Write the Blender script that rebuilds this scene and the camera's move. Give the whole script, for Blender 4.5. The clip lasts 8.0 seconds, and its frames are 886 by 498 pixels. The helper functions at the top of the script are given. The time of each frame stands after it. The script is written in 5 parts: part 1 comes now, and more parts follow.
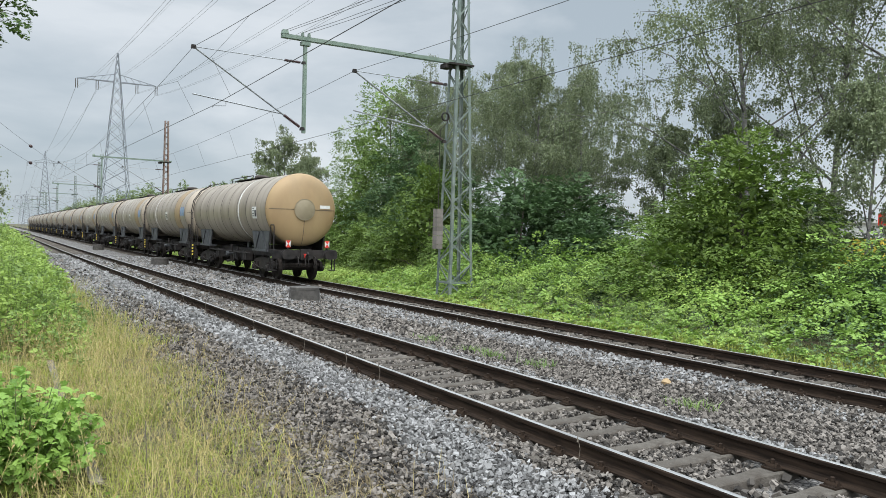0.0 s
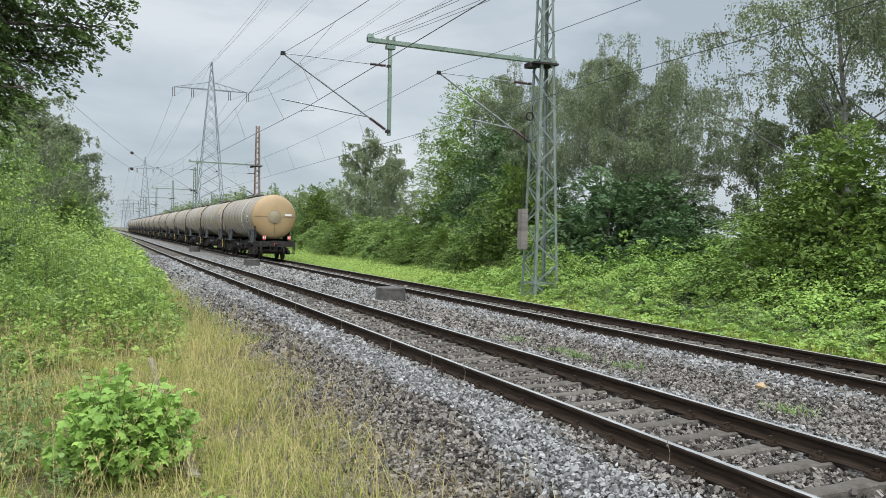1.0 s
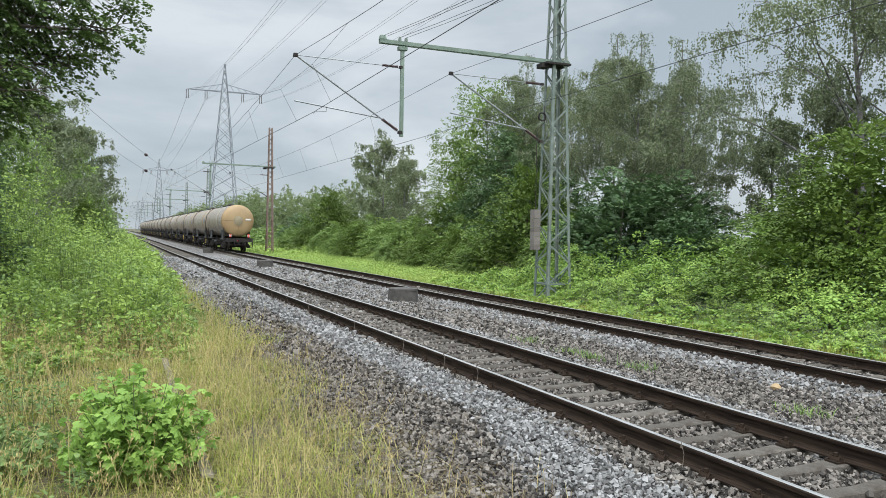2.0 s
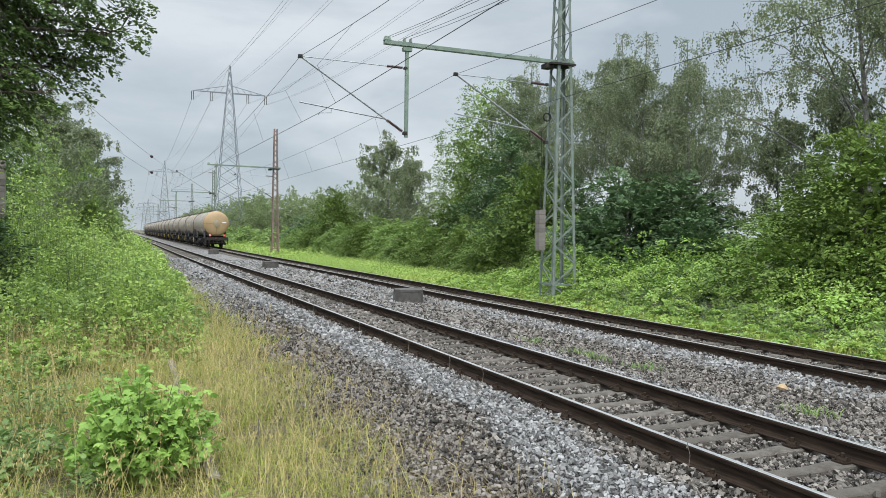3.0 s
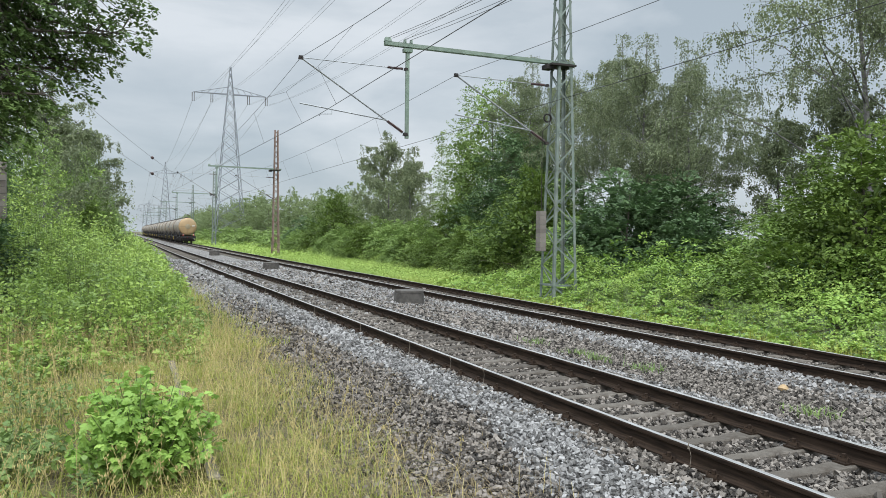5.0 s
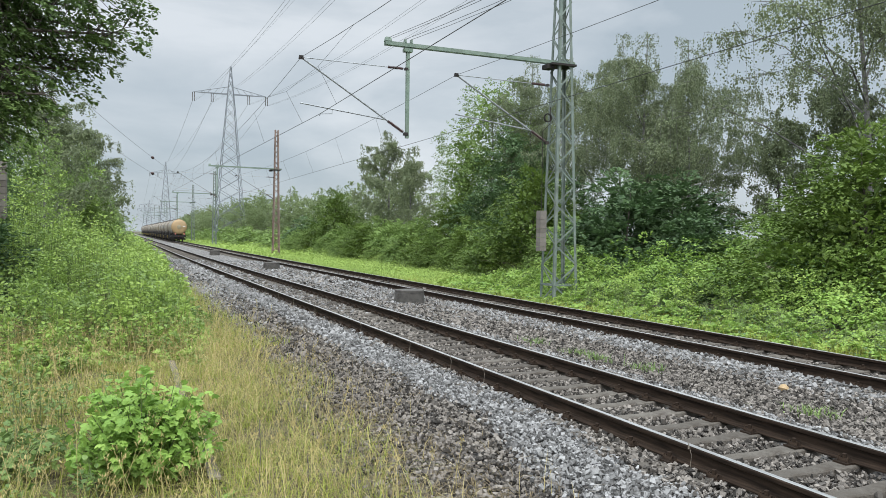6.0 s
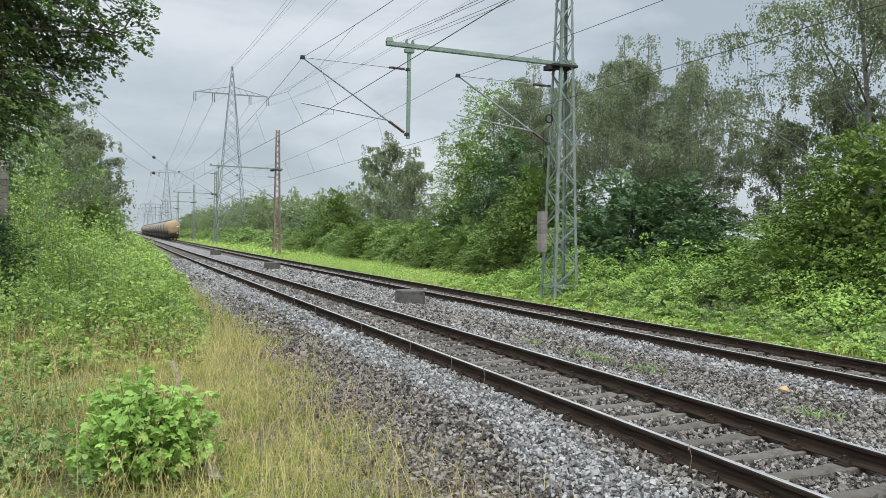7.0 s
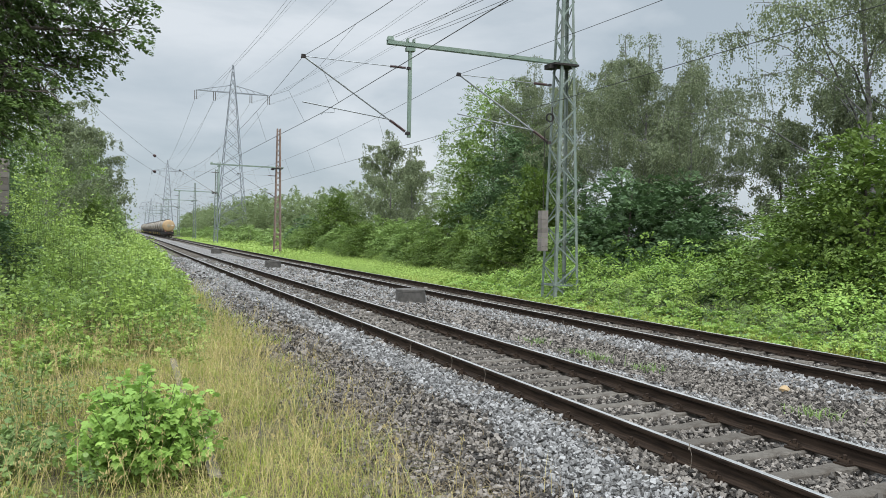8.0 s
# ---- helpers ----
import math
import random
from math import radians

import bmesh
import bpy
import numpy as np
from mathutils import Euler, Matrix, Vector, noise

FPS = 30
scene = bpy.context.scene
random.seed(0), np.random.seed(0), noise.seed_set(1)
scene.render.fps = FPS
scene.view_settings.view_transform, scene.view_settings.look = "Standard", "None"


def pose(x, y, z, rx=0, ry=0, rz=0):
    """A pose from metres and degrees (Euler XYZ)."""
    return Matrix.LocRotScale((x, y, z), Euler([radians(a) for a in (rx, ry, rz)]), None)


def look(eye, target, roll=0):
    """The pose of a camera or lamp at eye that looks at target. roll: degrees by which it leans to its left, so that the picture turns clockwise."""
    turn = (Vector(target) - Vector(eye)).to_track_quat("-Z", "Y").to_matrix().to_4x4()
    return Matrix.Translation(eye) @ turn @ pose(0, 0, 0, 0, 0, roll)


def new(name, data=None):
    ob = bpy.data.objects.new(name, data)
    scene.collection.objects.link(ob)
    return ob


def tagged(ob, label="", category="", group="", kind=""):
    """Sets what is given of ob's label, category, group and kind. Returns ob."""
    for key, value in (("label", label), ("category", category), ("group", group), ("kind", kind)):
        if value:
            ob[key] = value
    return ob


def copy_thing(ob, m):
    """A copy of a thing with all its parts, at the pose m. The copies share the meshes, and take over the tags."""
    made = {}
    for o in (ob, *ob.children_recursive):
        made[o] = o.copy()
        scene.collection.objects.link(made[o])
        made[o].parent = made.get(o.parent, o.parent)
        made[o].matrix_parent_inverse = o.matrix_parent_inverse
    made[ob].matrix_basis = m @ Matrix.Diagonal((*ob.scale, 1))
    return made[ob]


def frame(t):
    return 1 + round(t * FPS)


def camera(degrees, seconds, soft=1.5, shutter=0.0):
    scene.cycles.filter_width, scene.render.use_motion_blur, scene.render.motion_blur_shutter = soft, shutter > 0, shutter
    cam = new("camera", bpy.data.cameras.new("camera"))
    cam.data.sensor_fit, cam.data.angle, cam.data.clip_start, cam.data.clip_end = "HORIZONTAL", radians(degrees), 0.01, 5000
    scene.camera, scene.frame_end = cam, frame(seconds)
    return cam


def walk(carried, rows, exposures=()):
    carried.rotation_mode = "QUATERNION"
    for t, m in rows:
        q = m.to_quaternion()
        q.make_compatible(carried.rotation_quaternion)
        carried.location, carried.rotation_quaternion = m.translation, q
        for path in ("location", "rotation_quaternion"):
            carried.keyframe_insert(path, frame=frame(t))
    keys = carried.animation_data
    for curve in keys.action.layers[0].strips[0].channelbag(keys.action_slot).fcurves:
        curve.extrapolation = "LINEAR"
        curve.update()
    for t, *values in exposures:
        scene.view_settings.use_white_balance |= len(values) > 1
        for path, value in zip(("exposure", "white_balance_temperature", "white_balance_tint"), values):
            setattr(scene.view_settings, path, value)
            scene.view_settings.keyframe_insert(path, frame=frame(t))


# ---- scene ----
EYE = Vector((0.0, 0.0, 1.884))
cam = camera(57.46, 8.0, soft=0.5)


def aim(heading, pitch, roll):
    """Camera pose: heading in degrees to the right of the tracks' direction, pitch up, roll to its left."""
    a, p = radians(heading), radians(pitch)
    way = Vector((math.sin(a) * math.cos(p), math.cos(a) * math.cos(p), math.sin(p)))
    return look(EYE, EYE + way, roll)


PATH = [
    (0.0, 29.613, -1.073, 1.429), (0.1, 28.287, -1.09, 1.39), (0.2, 27.25, -1.107, 1.35), (0.3, 26.415, -1.124, 1.31), (0.4, 25.73, -1.14, 1.27),
    (0.5, 25.128, -1.151, 1.236), (0.6, 24.735, -1.156, 1.2), (0.8, 24.08, -1.163, 1.13), (1.0, 23.611, -1.17, 1.06), (1.5, 23.028, -1.162, 0.979),
    (3.0, 22.366, -1.081, 0.795), (3.5, 22.266, -1.067, 0.726), (4.0, 22.265, -1.013, 0.741), (4.5, 22.32, -1.005, 0.736),
    (6.0, 22.293, -1.028, 0.72), (6.5, 22.258, -1.015, 0.764), (7.0, 22.238, -0.993, 0.908), (7.5, 22.199, -1.026, 0.969),
    (8.0, 22.194, -1.069, 1.0),
]
walk(cam, [(t, aim(h, p, r)) for t, h, p, r in PATH])

# ---- sky and light ----
world = bpy.data.worlds.new("overcast_sky")
scene.world = world
world.use_nodes = True
wn, wl = world.node_tree.nodes, world.node_tree.links
wn.clear()
w_out = wn.new("ShaderNodeOutputWorld")
w_bg = wn.new("ShaderNodeBackground")
w_sky = wn.new("ShaderNodeTexSky")
w_sky.sky_type, w_sky.sun_disc = "NISHITA", False
w_sky.sun_elevation, w_sky.sun_rotation = radians(52), radians(200)
w_dim = wn.new("ShaderNodeMix")
w_dim.data_type, w_dim.blend_type = "RGBA", "MULTIPLY"
w_dim.inputs["Factor"].default_value = 1.0
w_dim.inputs["B"].default_value = (0.1, 0.1, 0.1, 1)
w_map = wn.new("ShaderNodeMapping")
w_map.inputs["Scale"].default_value = (1.0, 1.0, 3.2)
w_co = wn.new("ShaderNodeTexCoord")
w_noise = wn.new("ShaderNodeTexNoise")
w_noise.inputs["Scale"].default_value, w_noise.inputs["Detail"].default_value = 2.3, 7
w_noise.inputs["Roughness"].default_value = 0.52
w_noise.inputs["Distortion"].default_value = 0.35
w_ramp = wn.new("ShaderNodeValToRGB")
w_ramp.color_ramp.elements[0].position, w_ramp.color_ramp.elements[0].color = 0.38, (0.46, 0.537, 0.602, 1)
w_ramp.color_ramp.elements[1].position, w_ramp.color_ramp.elements[1].color = 0.62, (0.765, 0.815, 0.862, 1)
w_mix = wn.new("ShaderNodeMix")
w_mix.data_type = "RGBA"
w_mix.inputs["Factor"].default_value = 0.9
for a, b in ((w_co.outputs["Generated"], w_map.inputs["Vector"]), (w_map.outputs["Vector"], w_noise.inputs["Vector"]),
             (w_noise.outputs["Fac"], w_ramp.inputs["Fac"]), (w_sky.outputs["Color"], w_dim.inputs["A"]),
             (w_dim.outputs["Result"], w_mix.inputs["A"]), (w_ramp.outputs["Color"], w_mix.inputs["B"]),
             (w_mix.outputs["Result"], w_bg.inputs["Color"]), (w_bg.outputs["Background"], w_out.inputs["Surface"])):
    wl.new(a, b)
# an overcast sky is brighter towards the zenith
w_sep = wn.new("ShaderNodeSeparateXYZ")
w_rise = wn.new("ShaderNodeMapRange")
w_rise.inputs["From Min"].default_value, w_rise.inputs["From Max"].default_value = 0.30, 1.0
w_rise.inputs["To Min"].default_value, w_rise.inputs["To Max"].default_value = 1.0, 4.2
wl.new(w_co.outputs["Generated"], w_sep.inputs["Vector"])
wl.new(w_sep.outputs["Z"], w_rise.inputs["Value"])
# and round the hidden sun, behind the camera
w_dot = wn.new("ShaderNodeVectorMath")
w_dot.operation = "DOT_PRODUCT"
w_dot.inputs[1].default_value = (-0.210, -0.577, 0.788)
w_glow = wn.new("ShaderNodeMapRange")
w_glow.inputs["From Min"].default_value, w_glow.inputs["From Max"].default_value = 0.25, 1.0
w_glow.inputs["To Min"].default_value, w_glow.inputs["To Max"].default_value = 0.0, 2.2
w_sum = wn.new("ShaderNodeMath")
wl.new(w_co.outputs["Generated"], w_dot.inputs[0])
wl.new(w_dot.outputs["Value"], w_glow.inputs["Value"])
wl.new(w_rise.outputs["Result"], w_sum.inputs[0])
wl.new(w_glow.outputs["Result"], w_sum.inputs[1])
wl.new(w_sum.outputs["Value"], w_bg.inputs["Strength"])

sun_data = bpy.data.lights.new("sun", "SUN")
sun_data.energy, sun_data.angle, sun_data.color = 2.0, radians(40), (1.0, 0.97, 0.92)
sun = new("sun", sun_data)
sun.matrix_world = look((0, 0, 60), (math.sin(radians(20)) * 47, math.cos(radians(20)) * 47, 0))
scene.view_settings.exposure = 0.0


# ---- materials ----
def shader(name, low, high, rough=0.8, metal=0.0, scale=6.0, detail=6.0, fine=0.0, bump=0.0, bump_scale=40.0,
           stain=None, stain_scale=0.8, stain_amount=0.5, island=0.0, piece=0.0, stretch=(1, 1, 1), through_light=0.0, spec=0.4):
    """Principled material: two colours mixed by noise, a larger stain, a finer bump, and a shift per island or per piece."""
    m = bpy.data.materials.new(name)
    m.use_nodes = True
    n, l = m.node_tree.nodes, m.node_tree.links
    b = n["Principled BSDF"]
    b.inputs["Roughness"].default_value, b.inputs["Metallic"].default_value = rough, metal
    b.inputs["Specular IOR Level"].default_value = spec
    co = n.new("ShaderNodeTexCoord")
    mp = n.new("ShaderNodeMapping")
    mp.inputs["Scale"].default_value = stretch
    l.new(co.outputs["Object"], mp.inputs["Vector"])
    tx = n.new("ShaderNodeTexNoise")
    tx.inputs["Scale"].default_value, tx.inputs["Detail"].default_value = scale, detail
    l.new(mp.outputs["Vector"], tx.inputs["Vector"])
    rp = n.new("ShaderNodeValToRGB")
    rp.color_ramp.elements[0].position, rp.color_ramp.elements[1].position = 0.32, 0.68
    rp.color_ramp.elements[0].color, rp.color_ramp.elements[1].color = (*low, 1), (*high, 1)
    fac = tx.outputs["Fac"]
    if island or piece:
        if island:
            src = n.new("ShaderNodeNewGeometry").outputs["Random Per Island"]
        else:
            src = n.new("ShaderNodeObjectInfo").outputs["Random"]
        mx = n.new("ShaderNodeMix")
        mx.inputs["Factor"].default_value = island or piece
        l.new(fac, mx.inputs["A"])
        l.new(src, mx.inputs["B"])
        fac = mx.outputs["Result"]
        rp.color_ramp.elements[0].position, rp.color_ramp.elements[1].position = 0.15, 0.85
    l.new(fac, rp.inputs["Fac"])
    colour = rp.outputs["Color"]
    if stain:
        st = n.new("ShaderNodeTexNoise")
        st.inputs["Scale"].default_value, st.inputs["Detail"].default_value = stain_scale, 8
        st.inputs["Roughness"].default_value = 0.65
        l.new(mp.outputs["Vector"], st.inputs["Vector"])
        sr = n.new("ShaderNodeMapRange")
        sr.inputs["From Min"].default_value, sr.inputs["From Max"].default_value = 0.45, 0.7
        sr.inputs["To Max"].default_value = stain_amount
        l.new(st.outputs["Fac"], sr.inputs["Value"])
        sm = n.new("ShaderNodeMix")
        sm.data_type = "RGBA"
        sm.inputs["B"].default_value = (*stain, 1)
        l.new(sr.outputs["Result"], sm.inputs["Factor"])
        l.new(colour, sm.inputs["A"])
        colour = sm.outputs["Result"]
    l.new(colour, b.inputs["Base Color"])
    if bump:
        bt = n.new("ShaderNodeTexNoise")
        bt.inputs["Scale"].default_value, bt.inputs["Detail"].default_value = bump_scale, 4
        l.new(mp.outputs["Vector"], bt.inputs["Vector"])
        bp = n.new("ShaderNodeBump")
        bp.inputs["Strength"].default_value, bp.inputs["Distance"].default_value = bump, 0.02
        l.new(bt.outputs["Fac"], bp.inputs["Height"])
        l.new(bp.outputs["Normal"], b.inputs["Normal"])
    if through_light:
        tr = n.new("ShaderNodeBsdfTranslucent")
        l.new(colour, tr.inputs["Color"])
        ms = n.new("ShaderNodeMixShader")
        ms.inputs["Fac"].default_value = through_light
        l.new(b.outputs["BSDF"], ms.inputs[1])
        l.new(tr.outputs["BSDF"], ms.inputs[2])
        l.new(ms.outputs["Shader"], n["Material Output"].inputs["Surface"])
    return m


def leaf(name, low, high, rough=0.5, light=0.35, vary=0.5):
    return shader(name, low, high, rough=rough, scale=0.7, detail=5, island=vary, through_light=light, spec=0.28)


M_RAIL = shader("rusty_rail_steel", (0.011, 0.0075, 0.0055), (0.038, 0.025, 0.017), 0.85, 0.0, 5, bump=0.15, stretch=(8, 0.6, 8), spec=0.12)
M_RAILTOP = shader("worn_rail_head", (0.36, 0.35, 0.34), (0.58, 0.57, 0.56), 0.42, 0.8, 3, stretch=(20, 0.5, 1))
M_SLEEPER = shader("weathered_concrete_sleeper", (0.05, 0.043, 0.036), (0.15, 0.134, 0.114), 0.95, 0, 9, bump=0.7, piece=0.4, spec=0.2,
                   stain=(0.045, 0.036, 0.028), stain_scale=4.0, stain_amount=0.8)


def stony(name, low, high, cell):
    """Crushed stone seen as cells of random grey, the shade in the gaps painted dark, plus relief."""
    m = bpy.data.materials.new(name)
    m.use_nodes = True
    n, l = m.node_tree.nodes, m.node_tree.links
    b = n["Principled BSDF"]
    b.inputs["Roughness"].default_value = 0.92
    co = n.new("ShaderNodeTexCoord")
    vo = n.new("ShaderNodeTexVoronoi")
    vo.inputs["Scale"].default_value = cell
    ve = n.new("ShaderNodeTexVoronoi")
    ve.feature = "DISTANCE_TO_EDGE"
    ve.inputs["Scale"].default_value = cell
    st = n.new("ShaderNodeTexNoise")
    st.inputs["Scale"].default_value, st.inputs["Detail"].default_value = 0.6, 5
    sep = n.new("ShaderNodeSeparateColor")
    rp = n.new("ShaderNodeValToRGB")
    rp.color_ramp.elements[0].color, rp.color_ramp.elements[1].color = (*low, 1), (*high, 1)
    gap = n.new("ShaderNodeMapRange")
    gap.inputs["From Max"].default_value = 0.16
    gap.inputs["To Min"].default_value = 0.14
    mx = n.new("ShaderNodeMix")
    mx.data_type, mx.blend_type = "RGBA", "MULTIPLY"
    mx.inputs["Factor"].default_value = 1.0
    av = n.new("ShaderNodeMix")
    av.inputs["Factor"].default_value = 0.3
    bp = n.new("ShaderNodeBump")
    bp.inputs["Strength"].default_value, bp.inputs["Distance"].default_value = 0.9, 0.03
    for v in (vo, ve, st):
        l.new(co.outputs["Object"], v.inputs["Vector"])
    l.new(vo.outputs["Color"], sep.inputs["Color"])
    l.new(sep.outputs["Red"], av.inputs["A"])
    l.new(st.outputs["Fac"], av.inputs["B"])
    l.new(av.outputs["Result"], rp.inputs["Fac"])
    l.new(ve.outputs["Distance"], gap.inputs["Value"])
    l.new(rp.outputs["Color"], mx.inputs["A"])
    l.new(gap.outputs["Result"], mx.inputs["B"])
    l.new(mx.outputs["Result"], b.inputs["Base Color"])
    l.new(ve.outputs["Distance"], bp.inputs["Height"])
    l.new(bp.outputs["Normal"], b.inputs["Normal"])
    return m


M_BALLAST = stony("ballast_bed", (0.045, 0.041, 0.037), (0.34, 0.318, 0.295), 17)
M_STONE = shader("crushed_stone", (0.018, 0.015, 0.012), (0.215, 0.19, 0.165), 0.9, 0, 14, bump=0.4, island=0.9)
M_STONE_PALE = shader("fresh_crushed_stone", (0.085, 0.082, 0.078), (0.285, 0.278, 0.27), 0.88, 0, 14, bump=0.4, island=0.85)
M_SOIL = shader("grassy_soil", (0.05, 0.042, 0.026), (0.12, 0.10, 0.055), 0.97, 0, 3, 8, bump=0.8, stain=(0.05, 0.07, 0.025), stain_scale=0.5, stain_amount=0.6)
M_GREENSTEEL = shader("grey_green_painted_steel", (0.105, 0.135, 0.115), (0.185, 0.22, 0.195), 0.6, 0.15, 3, bump=0.1,
                      stain=(0.11, 0.085, 0.06), stain_scale=1.6, stain_amount=0.35)
M_GREENBEAM = shader("green_painted_boom", (0.12, 0.168, 0.13), (0.18, 0.23, 0.185), 0.55, 0.1, 3, stain=(0.10, 0.09, 0.07), stain_amount=0.3)
M_RUSTSTEEL = shader("rusted_lattice_steel", (0.13, 0.075, 0.055), (0.24, 0.17, 0.14), 0.75, 0.15, 3, stain=(0.2, 0.21, 0.19), stain_amount=0.5)
M_GALV = shader("galvanised_steel", (0.22, 0.23, 0.235), (0.34, 0.35, 0.355), 0.5, 0.6, 6)
M_PYLON = shader("weathered_pylon_steel", (0.13, 0.145, 0.16), (0.21, 0.225, 0.24), 0.6, 0.3, 2)
M_WIRE = shader("dark_copper_wire", (0.045, 0.045, 0.045), (0.09, 0.085, 0.08), 0.6, 0.5, 5)
M_CABLE = shader("aluminium_cable", (0.16, 0.17, 0.18), (0.24, 0.25, 0.26), 0.55, 0.5, 5)
M_INSUL = shader("brown_glazed_porcelain", (0.035, 0.02, 0.019), (0.07, 0.038, 0.035), 0.35, 0, 5)
M_CONC = shader("old_concrete", (0.045, 0.041, 0.037), (0.105, 0.097, 0.087), 0.95, 0, 6, bump=0.6, stain=(0.05, 0.045, 0.04), stain_amount=0.6)
M_WEIGHT = shader("cast_concrete_weights", (0.11, 0.095, 0.083), (0.2, 0.178, 0.16), 0.95, 0, 6, bump=0.4, piece=0.5)
M_SHELL = shader("grimy_tank_cladding", (0.245, 0.205, 0.155), (0.385, 0.325, 0.255), 0.38, 0.1, 1.2, 6,
                 stain=(0.13, 0.105, 0.075), stain_scale=0.9, stain_amount=0.7, stretch=(1, 2.2, 0.5), piece=0.25)
M_HEAD = shader("ochre_tank_head", (0.29, 0.195, 0.098), (0.37, 0.262, 0.135), 0.5, 0.1, 0.7, 5,
                stain=(0.20, 0.145, 0.085), stain_scale=0.5, stain_amount=0.6, stretch=(1, 1, 0.5))
M_HATCH = shader("dull_grey_brown_cover", (0.23, 0.19, 0.12), (0.29, 0.24, 0.16), 0.5, 0.2, 2)
M_SEAM = shader("dark_seam_strap", (0.05, 0.042, 0.036), (0.10, 0.085, 0.07), 0.7, 0.3, 4)
M_WHITE = shader("dirty_white_paint", (0.5, 0.49, 0.46), (0.68, 0.67, 0.64), 0.6, 0, 5)
M_BLUE = shader("faded_blue_paint", (0.12, 0.19, 0.30), (0.22, 0.30, 0.40), 0.6, 0, 5)
M_RED = shader("signal_red", (0.55, 0.035, 0.025), (0.68, 0.06, 0.04), 0.45, 0, 5)
M_BLACK = shader("black_lettering", (0.02, 0.02, 0.02), (0.04, 0.04, 0.04), 0.6, 0, 5)
M_YELLOW = shader("warning_yellow", (0.55, 0.42, 0.05), (0.68, 0.52, 0.08), 0.5, 0, 5)
M_FRAME = shader("dark_wagon_frame", (0.010, 0.009, 0.009), (0.034, 0.03, 0.028), 0.75, 0.0, 4, bump=0.2, spec=0.2, stain=(0.05, 0.038, 0.03), stain_amount=0.45)
M_SADDLE = shader("grey_wagon_saddle", (0.035, 0.037, 0.042), (0.075, 0.078, 0.084), 0.6, 0.0, 4, stain=(0.04, 0.035, 0.03), stain_amount=0.6)
M_WHEEL = shader("brown_wheel_steel", (0.014, 0.011, 0.01), (0.034, 0.027, 0.023), 0.8, 0.0, 5, spec=0.2)
M_BARK = shader("grey_brown_bark", (0.06, 0.05, 0.04), (0.14, 0.12, 0.10), 0.95, 0, 5, bump=0.8, stretch=(1, 1, 0.3))
M_BIRCHBARK = shader("grey_birch_bark", (0.07, 0.065, 0.06), (0.22, 0.21, 0.20), 0.85, 0, 2.5, stain=(0.04, 0.036, 0.03), stain_scale=3, stain_amount=0.9, stretch=(1, 1, 2.5))
M_BIRCH = leaf("birch_foliage", (0.09, 0.115, 0.06), (0.245, 0.285, 0.15), light=0.3, vary=0.3)
M_GREEN = leaf("fresh_broadleaf_foliage", (0.095, 0.165, 0.042), (0.29, 0.395, 0.115), light=0.25, vary=0.22)
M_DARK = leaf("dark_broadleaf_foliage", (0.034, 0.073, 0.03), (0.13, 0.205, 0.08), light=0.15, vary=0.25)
M_MAPLE = leaf("maple_foliage", (0.05, 0.095, 0.028), (0.17, 0.25, 0.075), light=0.26, vary=0.28)
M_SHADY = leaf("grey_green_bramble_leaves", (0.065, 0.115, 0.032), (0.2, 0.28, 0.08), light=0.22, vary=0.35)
M_OLIVE = leaf("hazel_foliage", (0.04, 0.08, 0.016), (0.165, 0.235, 0.042), light=0.18, vary=0.25)
M_BRAMBLE = leaf("bramble_leaves", (0.115, 0.205, 0.04), (0.32, 0.47, 0.1), light=0.22, vary=0.12)
M_HERB = leaf("bright_weed_leaves", (0.16, 0.265, 0.045), (0.43, 0.55, 0.145), light=0.34, vary=0.28)
M_SAPLING = leaf("young_lime_green_leaves", (0.1, 0.205, 0.035), (0.37, 0.53, 0.12), light=0.36, vary=0.35)
M_STRAW = leaf("dry_straw_grass", (0.3, 0.24, 0.095), (0.6, 0.5, 0.23), light=0.36, vary=0.5)
M_THATCH = leaf("dead_brown_grass", (0.09, 0.065, 0.035), (0.26, 0.2, 0.105), light=0.15, vary=0.5)
M_GRASS = leaf("green_grass", (0.14, 0.18, 0.03), (0.4, 0.42, 0.085), light=0.35, vary=0.4)
# distance haze put into the far trees' leaf colour; mugwort shares the grey-green
M_HAZE_MUGWORT = leaf("pale_willow_foliage", (0.13, 0.175, 0.08), (0.27, 0.33, 0.15), light=0.45, vary=0.3)
M_STEM = shader("green_stems", (0.07, 0.10, 0.03), (0.13, 0.16, 0.06), 0.8, 0, 4)
M_WOOD = shader("grey_dead_wood", (0.10, 0.083, 0.065), (0.22, 0.19, 0.15), 0.9, 0, 4, bump=0.5, stretch=(4, 0.4, 4))


